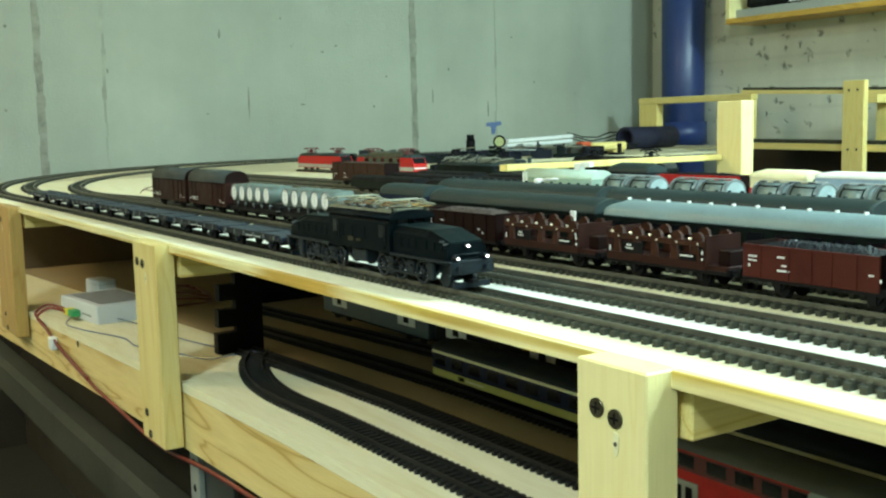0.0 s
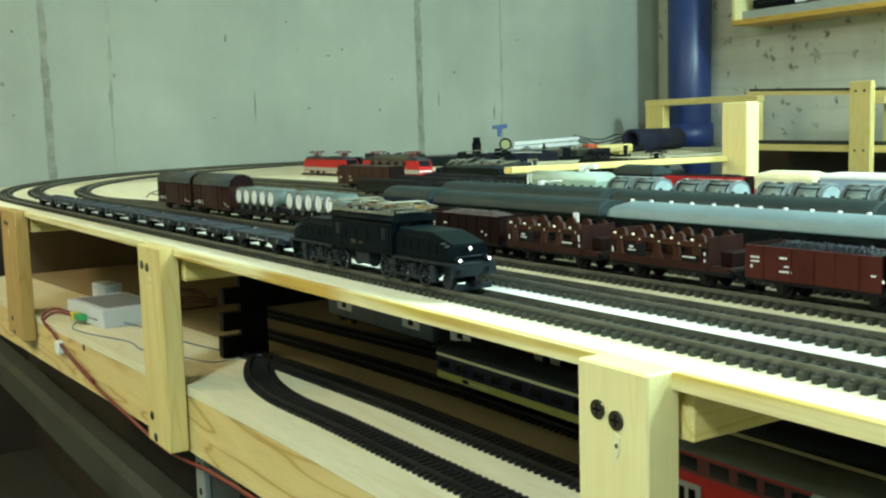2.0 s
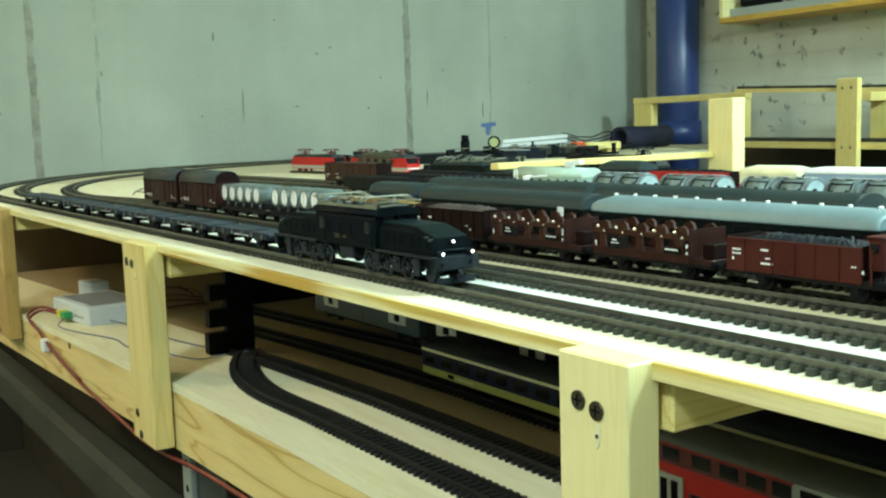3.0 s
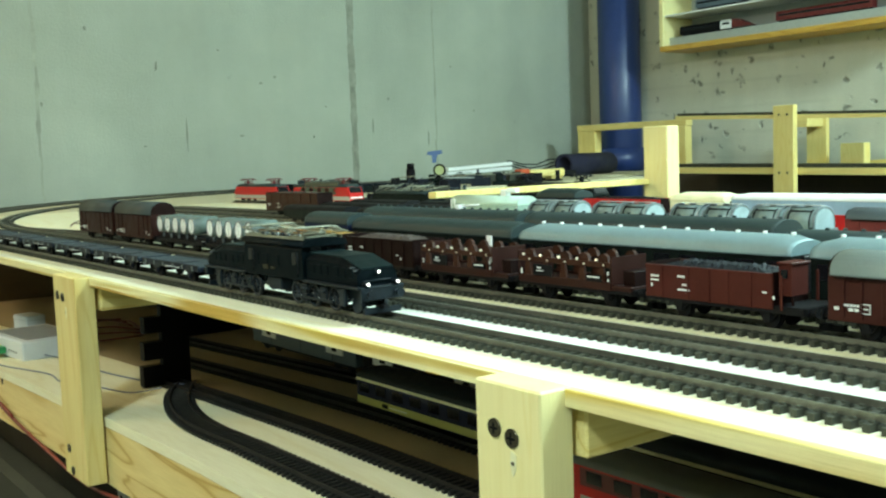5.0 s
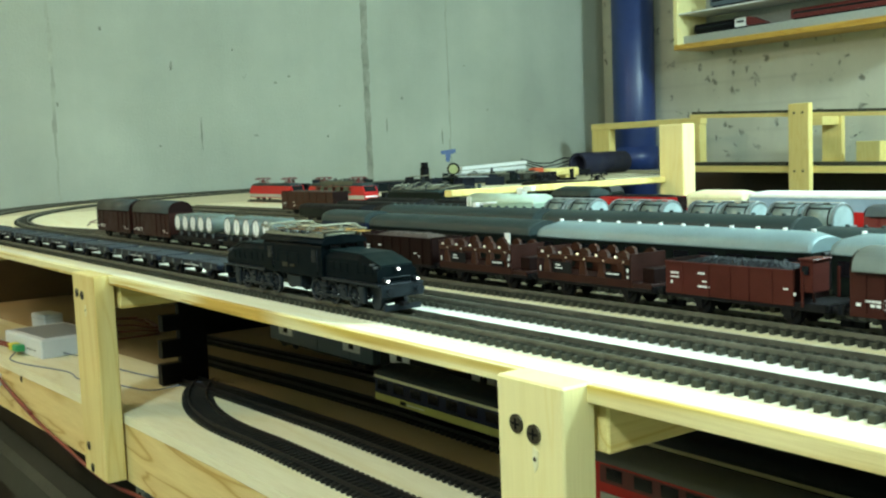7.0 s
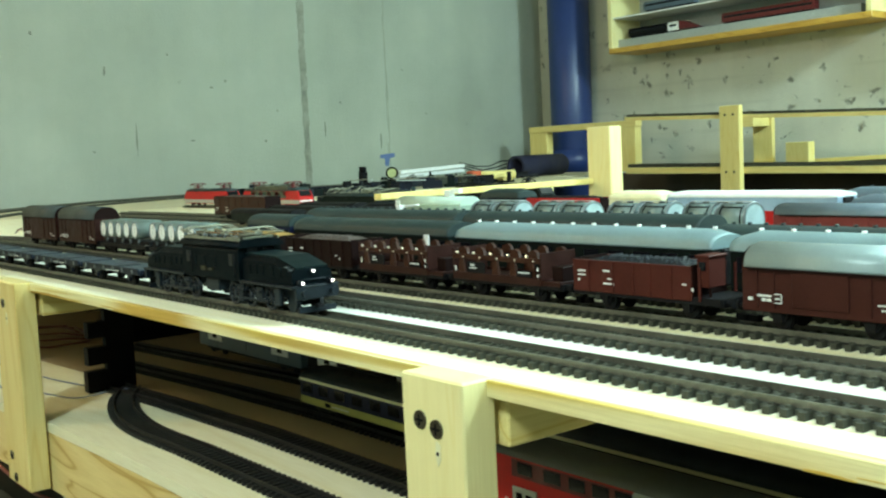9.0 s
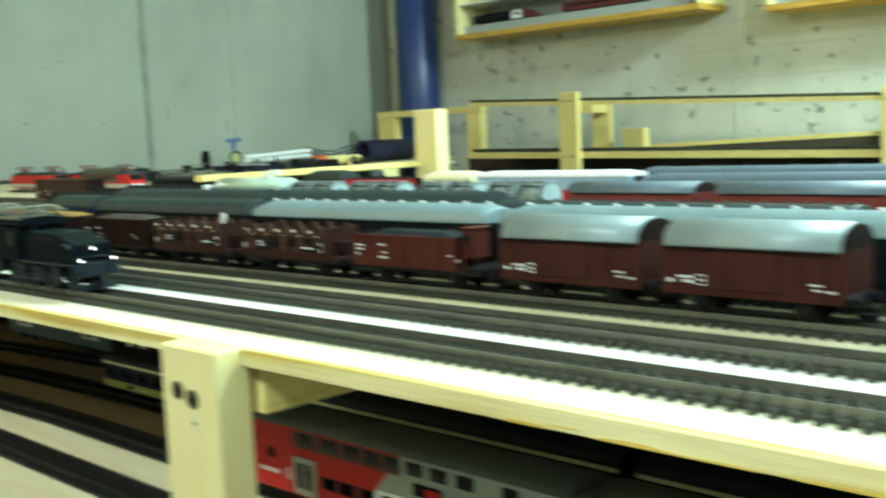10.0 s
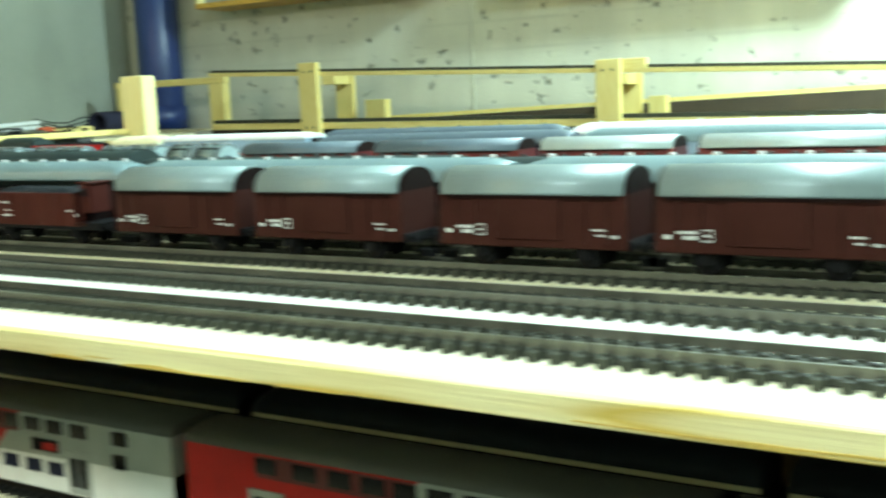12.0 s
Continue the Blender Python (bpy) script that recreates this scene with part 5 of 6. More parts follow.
# the nearer vans' paler roofs have the lamp's glare painted in
for y0, y1 in ((0.359, 0.494), (0.211, 0.354), (0.092, 0.205), (-0.045, 0.086), (-0.185, -0.051)):
    van(6, y0, y1, SLATE if y0 > 0.2 else ROOF_GLARE, RED_D, "dark red van with a blue-grey roof", "dark red vans", (0.0365, 0.0445))

# --- rows behind ---
cream = coach(7, 0.662, 0.738, CREAM, CREAM, "short cream-yellow coach with a cream roof and red skirt", zr=(0.0440, 0.0515))
blue = coach(7, 0.470, 0.660, WHITE, SKY, "pale blue coach with a white roof and red skirt", zr=(0.0460, 0.0510))
for c, l in ((cream, 0.070), (blue, 0.184)):
    part("red_skirt", Shape().box(-0.0162, 0.0162, -l / 2 - 0.0004, l / 2 + 0.0004, 0.0130, 0.0330, 0.0004), RED, c, "bright red lower side")
open_wagon(7, 0.744, 0.866, BLACK, "red open wagon with a dark load behind the hoppers", body=RED, top=0.0435)
coach(7, 0.205, 0.465, SLATE, NAVY, "navy coach with a slate-blue roof", zr=(0.0370, 0.0475), vents=6)
coach(7, -0.07, 0.20, ROOF_S, SKY, "pale coach with a silver roof", zr=(0.0370, 0.0475), vents=6)
coach(7, -0.35, -0.075, ROOF_S, SKY, "pale coach with a silver roof", zr=(0.0370, 0.0475), vents=6)
coach(7, 0.870, 0.975, SLATE, NAVY, "short navy wagon with a slate roof", zr=(0.032, 0.041))
coach(8, 0.245, 0.515, SLATE, NAVY, "dark coach with a slate-blue roof", zr=(0.0390, 0.0500), vents=6)
coach(8, -0.03, 0.24, WHITE, NAVY, "dark coach with a white roof", zr=(0.0390, 0.0500), vents=6)
coach(8, -0.31, -0.035, WHITE, GREY_L, "grey coach with a white roof", zr=(0.0390, 0.0500), vents=6)


def electric(x, y0, y1, body, roof, label, stripe=None, panto=RED_D, z=TOP, group=""):
    """A boxy electric locomotive with two pantographs."""
    e = thing("electric_locomotive", label, "locomotive", (x, (y0 + y1) / 2, z), group=group)
    L = y1 - y0 - 0.008
    w = 0.0165
    s = Shape().side([(-L / 2, 0.011), (L / 2, 0.011), (L / 2, 0.026), (L / 2 - 0.010, 0.0395), (-L / 2 + 0.010, 0.0395), (-L / 2, 0.026)], -w, w)
    part("body", s, body, e)
    part("roof", Shape().prof(barrel(w - 0.0005, 0.0393, 0.0462), -L / 2 + 0.012, L / 2 - 0.012, True), roof, e)
    if stripe:
        part("stripe", Shape().box(-w - 0.0003, w + 0.0003, -L / 2 + 0.0005, L / 2 - 0.0005, 0.0125, 0.0205), stripe, e, "pale stripe along the skirt")
    for sy in (-1, 1):
        n = part("nose_stripe", Shape().box(-w + 0.002, w - 0.002, sy * L / 2 - 0.0006, sy * L / 2 + 0.0006, 0.0165, 0.0195), WHITE, e)
        pane = Shape().side([(sy * (L / 2 - 0.0015), 0.0285), (sy * (L / 2 - 0.0008), 0.0285), (sy * (L / 2 - 0.0070), 0.0392), (sy * (L / 2 - 0.0078), 0.0392)], -w + 0.003, w - 0.003)
        part("windscreen", pane, GLASS, e)
        bogie(e, sy * (L / 2 - 0.045), BLACK, 0.034, 0.0068)
        p = part("pantograph", Shape().box(-0.010, 0.010, sy * L * 0.30 - 0.008, sy * L * 0.30 + 0.008, 0.0465, 0.0478), panto, e)
        for sx in (-1, 1):
            part("pantograph_arm", Shape().cyl((sx * 0.008, sy * L * 0.30 - 0.012, 0.048), (sx * 0.006, sy * L * 0.30 + 0.012, 0.0565), 0.0007, 6), panto, p)
            part("pantograph_arm", Shape().cyl((sx * 0.006, sy * L * 0.30 - 0.016, 0.0565), (sx * 0.008, sy * L * 0.30 + 0.006, 0.050), 0.0009, 6), panto, p)
        for d in (-0.006, 0.006):
            part("contact_strip", Shape().tube([(-0.018, sy * L * 0.30 + d, 0.0550), (-0.013, sy * L * 0.30 + d, 0.0580), (0.013, sy * L * 0.30 + d, 0.0580), (0.018, sy * L * 0.30 + d, 0.0550)], 0.0014, 6), panto, p)
        part("insulator", Shape().cyl((0, sy * L * 0.30, 0.0440), (0, sy * L * 0.30, 0.0540), 0.0045, 10, 0.003), panto, p)
    for q in range(5):
        part("side_window", Shape().box(-w - 0.0004, -w, L * (-0.3 + 0.14 * q), L * (-0.24 + 0.14 * q), 0.030, 0.037), body, e)
    return e


electric(1.33, 2.165, 2.405, RED, ROOF_D, "bright red electric locomotive with a white skirt stripe", GREY_L)
second = electric(1.33, 1.843, 2.100, RED, ROOF_D, "bright red electric locomotive with olive-grey roof gear", GREY_L)
OLIVE = paint("olive_roof_gear", (0.060, 0.065, 0.045), 0.6, vary=0.5, scale=120.0)
part("side_panel", Shape().box(-0.0169, 0.0169, -0.070, 0.085, 0.0230, 0.0397, 0.001), OLIVE, second, "olive-grey side panel between red cabs")
part("roof_gear", Shape().box(-0.0150, 0.0150, -0.075, 0.070, 0.0396, 0.0500, 0.002), OLIVE, second, "olive-grey roof equipment")
for k in range(12):
    y = -0.07 + 0.012 * k
    part("roof_rod", Shape().cyl((-0.013, y, 0.0495), (0.013, y + random.uniform(-0.012, 0.012), random.uniform(0.051, 0.056)), 0.0009, 6), OLIVE, second)
open_wagon(7, 1.475, 1.667, RUBBLE, "dark brown high open wagon beside the red locomotives", body=CRADLE, top=0.0445)
green = electric(1.30, 1.520, 1.715, COACH_G, ROOF_D, "dark green electric locomotive with sand-coloured pantographs", None, PANTO)
green.matrix_basis = green.matrix_basis @ Matrix.Diagonal((1.15, 1.0, 0.76, 1.0))
for k in range(28):
    y = -0.085 + 0.0061 * k
    part("roof_rod", Shape().cyl((-0.014, y, 0.0475), (0.014, y + random.uniform(-0.03, 0.03), random.uniform(0.049, 0.064)), 0.0009, 6), random.choice((PANTO, PANTO, GEAR)), green)
# low wagons added only to darken the cluttered deck behind the coaches
for k, (y0, y1) in ((6, (1.04, 1.24)), (7, (1.00, 1.22)), (8, (1.06, 1.30)), (6, (1.27, 1.46)), (7, (1.25, 1.47)), (8, (1.33, 1.50))):
    coach(k, y0, y1, BLACK, COACH_G, "made-up low dark wagon filling the dark clutter between rows", zr=(0.024, 0.031), taper=1.0)
electric(1.40, 1.20, 1.44, COACH_G, BLACK, "dark electric locomotive with black pantographs", None, BLACK)
open_wagon(8, 0.800, 0.945, BLACK, "low red open wagon with a black load", body=RED, top=0.0375)
open_wagon(8, 0.640, 0.797, BLACK, "low red open wagon with a dark load", body=RED, top=0.033)
coach(8, 0.950, 1.030, ROOF_D, BLACK, "short dark wagon with a grey-green roof", zr=(0.040, 0.0510))


# --- lower storey stock ---
def double_decker(x, y0, y1, cab_end=True):
    e = thing("double_deck_coach", "red and grey double-deck commuter coach with white lower band" if cab_end else "red and grey double-deck coach with red front half", "double-deck coach", (x, 0, LOW))
    w = 0.0158
    ys = y1 - 0.004
    split_t, split_b = (0.327, 0.366) if cab_end else (0.083, 0.122)
    part("grey_body", Shape().side([(y0 + 0.003, 0.0100), (split_b, 0.0100), (split_t, 0.0508), (y0 + 0.003, 0.0508)], -w, w), GREY_B, e, "light grey body half")
    part("white_band", Shape().side([(y0 + 0.003, 0.0102), (split_b - 0.001, 0.0102), (split_t + 0.021, 0.0270), (y0 + 0.003, 0.0300)], -w - 0.0003, w + 0.0003), WHITE, e, "white lower band")
    front = [(split_b, 0.0100), (ys, 0.0100), (ys + 0.004, 0.0230), (ys - 0.010, 0.0508), (split_t, 0.0508)] if cab_end else [(split_b, 0.0100), (ys, 0.0100), (ys, 0.0508), (split_t, 0.0508)]
    part("red_body", Shape().side(front, -w, w), RED, e, "bright red body half")
    part("window_strip", Shape().box(-w - 0.0002, w + 0.0002, split_t + 0.003, split_t + (0.092 if cab_end else 0.086), 0.0385, 0.0485), RED_D, e, "darker red window strip")
    if cab_end:
        part("window_strip", Shape().box(-w - 0.0002, w + 0.0002, 0.345, 0.396, 0.0185, 0.0260), RED_D, e, "darker red window strip")
    roof = barrel(w + 0.0002, 0.0506, 0.0557, 14, 0.0003)
    part("roof", Shape().prof(roof, y0 + 0.002, ys - (0.012 if cab_end else 0.0), True), GREY_D, e, "dark grey roof")
    spans = [(0.402, 0.414), (0.380, 0.393), (0.362, 0.374), (0.345, 0.357), (0.330, 0.341), (0.313, 0.325), (0.296, 0.308), (0.278, 0.290), (0.250, 0.260)]
    low = [(0.382, 0.393), (0.367, 0.379), (0.350, 0.361), (0.332, 0.344), (0.314, 0.326), (0.297, 0.309)]
    move = 0.0 if cab_end else -0.2445
    for sx in (-1, 1):
        for a, b in spans:
            part("window", Shape().box(sx * w - 0.0006, sx * w + 0.0006, a + move, b + move, 0.0405, 0.0475, 0.0002), GLASS, e)
        for a, b in low:
            part("window", Shape().box(sx * w - 0.0007, sx * w + 0.0007, a + move, b + move, 0.0185, 0.0255, 0.0002), NAVY if a < 0.35 else GLASS, e)
        part("window", Shape().box(sx * w - 0.0007, sx * w + 0.0007, 0.2515 + move, 0.2605 + move, 0.0285, 0.0360, 0.0002), GLASS, e)
        for a, b in ((0.399, 0.4185), (0.277, 0.2935)):
            d = part("door", Shape().box(sx * w - 0.0009, sx * w + 0.0009, a + move, b + move, 0.0110, 0.0330, 0.0002), GREY_L, e, "pale double door with two narrow panes")
            for c in (0.30, 0.70):
                m = a + (b - a) * c + move
                part("door_pane", Shape().box(sx * w - 0.0012, sx * w + 0.0012, m - 0.0024, m + 0.0024, 0.0150, 0.0300), GLASS, d)
    part("emblem", Shape().box(-w - 0.0006, -w, 0.300 + move, 0.320 + move, 0.0305, 0.0370), BLACK, e, "small black and red emblem")
    part("emblem_flash", Shape().box(-w - 0.0008, -w, 0.301 + move, 0.311 + move, 0.0315, 0.0355), RED, e)
    if cab_end:
        part("cab_window", Shape().side([(ys - 0.0005, 0.0285), (ys + 0.0024, 0.0285), (ys - 0.006, 0.0430), (ys - 0.009, 0.0430)], -w - 0.0004, w + 0.0004), GLASS, e)
        part("cab_side_window", Shape().box(-w - 0.0006, w + 0.0006, 0.436, 0.443, 0.0285, 0.0345, 0.0002), GLASS, e)
        bars(e, -w - 0.0003, [(0.432, 0.451, 0.0195, 0.0220), (0.4225, 0.4255, 0.0180, 0.0250)])
        part("snow_plough", Shape().box(-0.0120, 0.0120, ys - 0.010, ys + 0.002, RT + 0.001, 0.0100), SLATE, e)
    else:
        bars(e, -w - 0.0003, [(0.160, 0.190, 0.0200, 0.0232)])
    part("chassis", Shape().box(-0.0110, 0.0110, y0 + 0.01, ys - 0.012, RT + 0.003, 0.0101), BLACK, e)
    for y in (y0 + 0.035, ys - 0.035):
        bogie(e, y)
    return e


GREY_B = paint("mid_grey_body", (0.34, 0.37, 0.345), 0.45, vary=0.1)
GREY_D = paint("dark_warm_grey_roof", (0.085, 0.09, 0.078), 0.55, vary=0.12, scale=30.0)
double_decker(LT[1], 0.2175, 0.472)
second_coach = double_decker(LT[1], -0.0300, 0.2150, False)
copy_thing(second_coach, pose(LT[1], -0.2475, LOW))
for y0, y1, body in ((0.512, 0.772, NAVY), (0.2375, 0.509, BLACK), (-0.037, 0.2345, BLACK), (-0.312, -0.040, BLACK)):
    c = coach(0, y0, y1, GEAR, body, "dark coach with a black roof and pale gutter line", x=LT[2], z=low_z((y0 + y1) / 2), band=YELLOW if body == NAVY else None, windows=10, zr=(0.0345, 0.0440) if body == NAVY else (0.0400, 0.0520))
    zg = 0.0335 if body == NAVY else 0.0392
    part("gutter", Shape().box(-0.0166, -0.0158, -(y1 - y0) / 2 + 0.004, (y1 - y0) / 2 - 0.004, zg - 0.0004, zg + 0.0018), CREAM, c, "thin pale gutter line")
    if body == NAVY:
        c["label"] = "navy coach with a yellow waist band on the lower deck"
        part("emblem", Shape().box(-0.0166, -0.0158, 0.078, 0.086, 0.0150, 0.0182), BLACK, c)
        bars(c, -0.0161, [(0.050, 0.076, 0.0160, 0.0168)])


def freight(x, y0, y1, body, label):
    e = thing("bogie_van", label, "freight wagon", (x, (y0 + y1) / 2, LOW))
    l = y1 - y0 - 0.008
    part("body", Shape().box(-0.0155, 0.0155, -l / 2, l / 2, 0.0135, 0.0470, 0.0006), body, e)
    for q in (-0.3, 0.0, 0.3):
        part("side_rib", Shape().box(-0.0160, 0.0160, l * q - 0.0006, l * q + 0.0006, 0.0135, 0.0465), body, e)
    part("chassis", Shape().box(-0.0110, 0.0110, -l / 2 + 0.01, l / 2 - 0.01, RT + 0.0045, 0.0135), BLACK, e)
    for q in (-0.32, 0.32):
        p = part("placard", Shape().box(-0.0163, -0.0155, l * q - 0.017, l * q + 0.017, 0.0220, 0.0350), WHITE, e, "white placard with dark marks")
        part("placard_mark", Shape().box(-0.0165, -0.0160, l * q - 0.005, l * q + 0.005, 0.0250, 0.0320), BLACK, p)
    for sy in (-1, 1):
        bogie(e, sy * (l / 2 - 0.035))
    return e


freight(LT[3], 0.885, 1.125, SLATE, "slate grey bogie van with white placards on the lower deck")
freight(LT[3], 0.665, 0.880, BLACK, "dark bogie van with white placards on the lower deck")
freight(LT[3], 0.440, 0.660, BLACK, "dark bogie van with white placards on the lower deck")

# ---- raised beam, near post and far racks ----
rack = thing("track_bridge", "pale pine post carrying a narrow raised batten over the deck", "bridge")
part("front_post", Shape().box(1.361, 1.388, 1.031, 1.077, 0.0, 1.0296, 0.0015), PINE_Z, rack)
part("raised_batten", Shape().box(0.969, 1.3605, 1.065, 1.0815, 0.9444, 0.9528, 0.001), FAR_Y, rack)

# brown for added sheets that paint the dark below rack and ramp
SHADY = paint("brown_void_shade", (0.040, 0.028, 0.017), 0.8, vary=0.4, scale=6.0)
wall_rack = thing("wall_rack", "two-level pale pine track rack along the pitted wall", "rack")


def far_post(y0, y1, z1, x=3.044, w=0.022, z0=0.0):
    p = part("rack_post", Shape().box(x, x + w, y0, y1, z0, z1, 0.002), FAR_Z, wall_rack)
    for dy in (0.3, 0.7):
        for dz in (0.03, 0.215):
            yy = y0 + (y1 - y0) * dy
            part("screw", Shape().cyl((x - 0.001, yy, z1 - dz), (x + 0.002, yy, z1 - dz), 0.004, 12), SCREW, p)


far_post(1.998, 2.075, 1.117)
far_post(0.934, 1.008, 1.069)
far_post(-0.19, -0.115, 1.058)
part("rack_arm", Shape().box(3.0665, 3.092, 0.866, 1.007, 1.036, 1.0685, 0.002), FAR_Y, wall_rack)


def slope_board(name, ys, zs, x0, x1, t, material, label=""):
    pts = [(y, z - t) for y, z in zip(ys, zs)] + [(y, z) for y, z in reversed(list(zip(ys, zs)))]
    return part(name, Shape().side(pts, x0, x1), material, wall_rack, label)


ys = (-1.5, 2.50)
slope_board("upper_board", ys, (0.946, 1.106), 3.067, 3.29, 0.013, FAR_Y)
slope_board("upper_track", ys, (0.955, 1.115), 3.078, 3.118, 0.0088, SLEEPER, "dark track on the upper rack board")
slope_board("lower_board", ys, (0.866, 0.924), 3.067, 3.29, 0.021, FAR_Y)
slope_board("lower_track", ys, (0.878, 0.936), 3.078, 3.138, 0.0115, SLEEPER, "dark track on the lower rack board")
slope_board("ramp_board", (-1.5, 0.6, 1.2, 2.14), (1.003, 0.960, 0.946, 0.923), 3.655, 3.735, 0.014, FAR_Y)
slope_board("ramp_back", (-1.5, 0.6, 1.2, 2.14), (0.988, 0.945, 0.931, 0.908), 3.657, 3.732, 0.10, SHADY, "dark brown sheet standing in for shade under the ramp")
for y in (2.248, 1.072):
    top = 1.088 if y > 2 else 1.036
    part("inner_post", Shape().box(3.60, 3.62, y, y + 0.083, 0.0, top, 0.001), FAR_Z, wall_rack)
    part("bracket", Shape().box(3.50, 3.5995, y + 0.012, y + 0.075, top - 0.036, top - 0.001, 0.001), FAR_Y, wall_rack)
solo("wood_block", Shape().box(3.55, 3.59, 2.066, 2.160, 0.909, 0.988, 0.002), FAR_Z, "small pine offcut standing on the wall rack", "offcut")
solo("wood_block", Shape().box(3.55, 3.59, 0.970, 1.030, 0.8875, 0.959, 0.002), FAR_Z, "small pine offcut standing on the wall rack", "offcut")
slope_board("rack_skirt", (-1.5, 2.72), (0.838, 0.899), 3.30, 3.306, 0.42, SHADY, "added dark brown sheet standing in for the void under the rack")
part("ledge", Shape().side([(-1.5, 0.846), (2.5, 0.904), (2.5, 0.9085), (-1.5, 0.8505)], 3.54, 3.6525), FAR_Y, wall_rack, "narrow ledge board along the wall")

far = thing("pine_trestle", "small pale pine trestle in front of the blue pipe", "trestle")
part("top_bar", Shape().box(3.44, 3.48, 2.770, 3.394, 1.080, 1.107, 0.002), FAR_Y, far)
part("foot", Shape().box(3.44, 3.48, 3.282, 3.390, 0.9005, 1.0795, 0.002), FAR_Z, far)
part("foot", Shape().box(3.44, 3.48, 2.774, 2.852, 0.0, 1.0795, 0.002), FAR_Z, far)

# ---- odds and ends on the end deck ----
solo("black_bottle", Shape().cyl((2.26, 3.0, TOP), (2.26, 3.0, 0.955), 0.016, 20).cyl((2.26, 3.0, 0.955), (2.26, 3.0, 0.974), 0.013, 20), BLACK, "small black bottle standing among the odds and ends", "bottle")
reel = thing("wire_reel", "small dark wire reel with a pale core", "reel", (2.385, 3.0, TOP))
part("rim", Shape().ring((0, 0, 0.046), (-0.6, -0.8, 0), 0.0165, 0.0225, 0.013, 28), BLACK, reel)
part("core", Shape().cyl((0.003, 0.004, 0.046), (-0.003, -0.004, 0.046), 0.0168, 24), paint("pale_lime_core", (0.42, 0.46, 0.20), 0.5), reel)
part("stand", Shape().box(-0.018, 0.018, -0.012, 0.012, 0.0, 0.0245, 0.002), BLACK, reel)
for k, (dx, dz, dy) in enumerate(((0.0, 0.0, 0.0), (0.02, 0.016, 0.02))):
    s = Shape()
    s.m = pose(2.42 + dx, 3.0 + dy, 0.924 + dz, 0, -1.8 - 0.3 * k, 4)
    s.box(0, 0.325, 0, 0.024, 0, 0.012, 0.001)
    solo("plastic_strip", s, WHITE, "long white plastic strip lying on the odds and ends", "strip", "white strips")
s = Shape()
for k in range(7):
    s.m = pose(2.30 + 0.08 * k, 2.93 + 0.03 * (k % 3), TOP + 0.001 * k, 0, 0, random.uniform(-25, 25))
    s.box(0, 0.16, 0, 0.05, 0, random.uniform(0.012, 0.024), 0.002)
    solo("foam_offcut", s, BLACK, "dark foam offcut lying on the end deck", "offcut", "dark offcuts")
    s = Shape()
brush = thing("hand_brush", "pale wooden brush with an orange-red cap", "brush", (2.424, 2.6, TOP))
part("handle", Shape().box(0.028, 0.182, -0.02, 0.02, 0.012, 0.040, 0.006), PINE_X, brush)
part("cap", Shape().box(-0.016, 0.0275, -0.016, 0.016, 0.016, 0.044, 0.004), ORANGE, brush, "orange-red cap")
part("foot", Shape().box(0.12, 0.165, -0.018, 0.018, 0.0, 0.012, 0.001), PINE_X, brush)
part("bristle_block", Shape().box(-0.01, 0.10, -0.012, 0.012, 0.0, 0.012, 0.001), BLACK, brush)
solo("pine_upright", Shape().box(2.52, 2.60, 2.40, 2.44, 0.0, 0.893, 0.002), PINE_Z, "short pale pine upright in front of the end deck", "upright")
tube_roll = thing("cloth_roll", "dark navy rolled cloth lying on the end deck", "roll", (2.96, 2.97, TOP + 0.043), 12)
part("roll", Shape().ring((0.16, 0, 0), (1, 0, 0), 0.030, 0.043, 0.32, 32), paint("navy_cloth", (0.007, 0.008, 0.026), 0.85, vary=0.4, scale=30.0, bump=0.3), tube_roll)
part("inside", Shape().cyl((0.10, 0, 0), (0.32, 0, 0), 0.0302, 24), BLACK, tube_roll)
for k in range(3):
    pts = [(2.72 + 0.06 * q + 0.02 * k, 3.05 + 0.02 * math.sin(q + k), 0.935 + 0.012 * k + 0.012 * math.sin(1.7 * q + k)) for q in range(6)]
    solo("loose_wire", Shape().tube([(pts[0][0], pts[0][1], TOP)] + pts + [(pts[-1][0], pts[-1][1], TOP)], 0.0025, 6), BLACK, "loose black wire among the odds and ends", "wire", "loose wires")
for k in range(60):
    x, y = (random.uniform(1.52, 2.55), random.uniform(2.47, 2.95)) if k < 46 else (random.uniform(1.37, 1.48), random.uniform(1.5, 2.35))
    s = Shape()
    s.m = pose(x, y, TOP, 0, 0, random.uniform(-40, 40))
    s.box(0, random.uniform(0.06, 0.15), 0, random.uniform(0.012, 0.05), 0, random.uniform(0.006, 0.032), 0.002)
    s.box(0.01, random.uniform(0.03, 0.05), 0.003, 0.010, 0.005, random.uniform(0.012, 0.04), 0.001)
    s.cyl((0.02, 0.006, 0.004), (0.02, 0.006, random.uniform(0.02, 0.045)), 0.004, 8)
    solo("scrap_model", s, random.choice((BLACK, ROOF_D, GEAR, SOLE, COACH_G, SLEEPER)), "dark model scrap lying on the end deck", "scrap", "model scraps")

for k in range(14):
    s = Shape()
    s.m = pose(random.uniform(1.95, 2.45), random.uniform(2.48, 2.8), TOP + 0.030, random.uniform(-4, 4), random.uniform(-4, 4), random.uniform(-60, 60))
    s.box(0, random.uniform(0.05, 0.11), 0, 0.004, 0, 0.003)
    solo("thin_stick", s, random.choice((PANTO, PANTO, GREY_L)), "thin pale stick lying on the model scraps", "stick", "loose sticks")

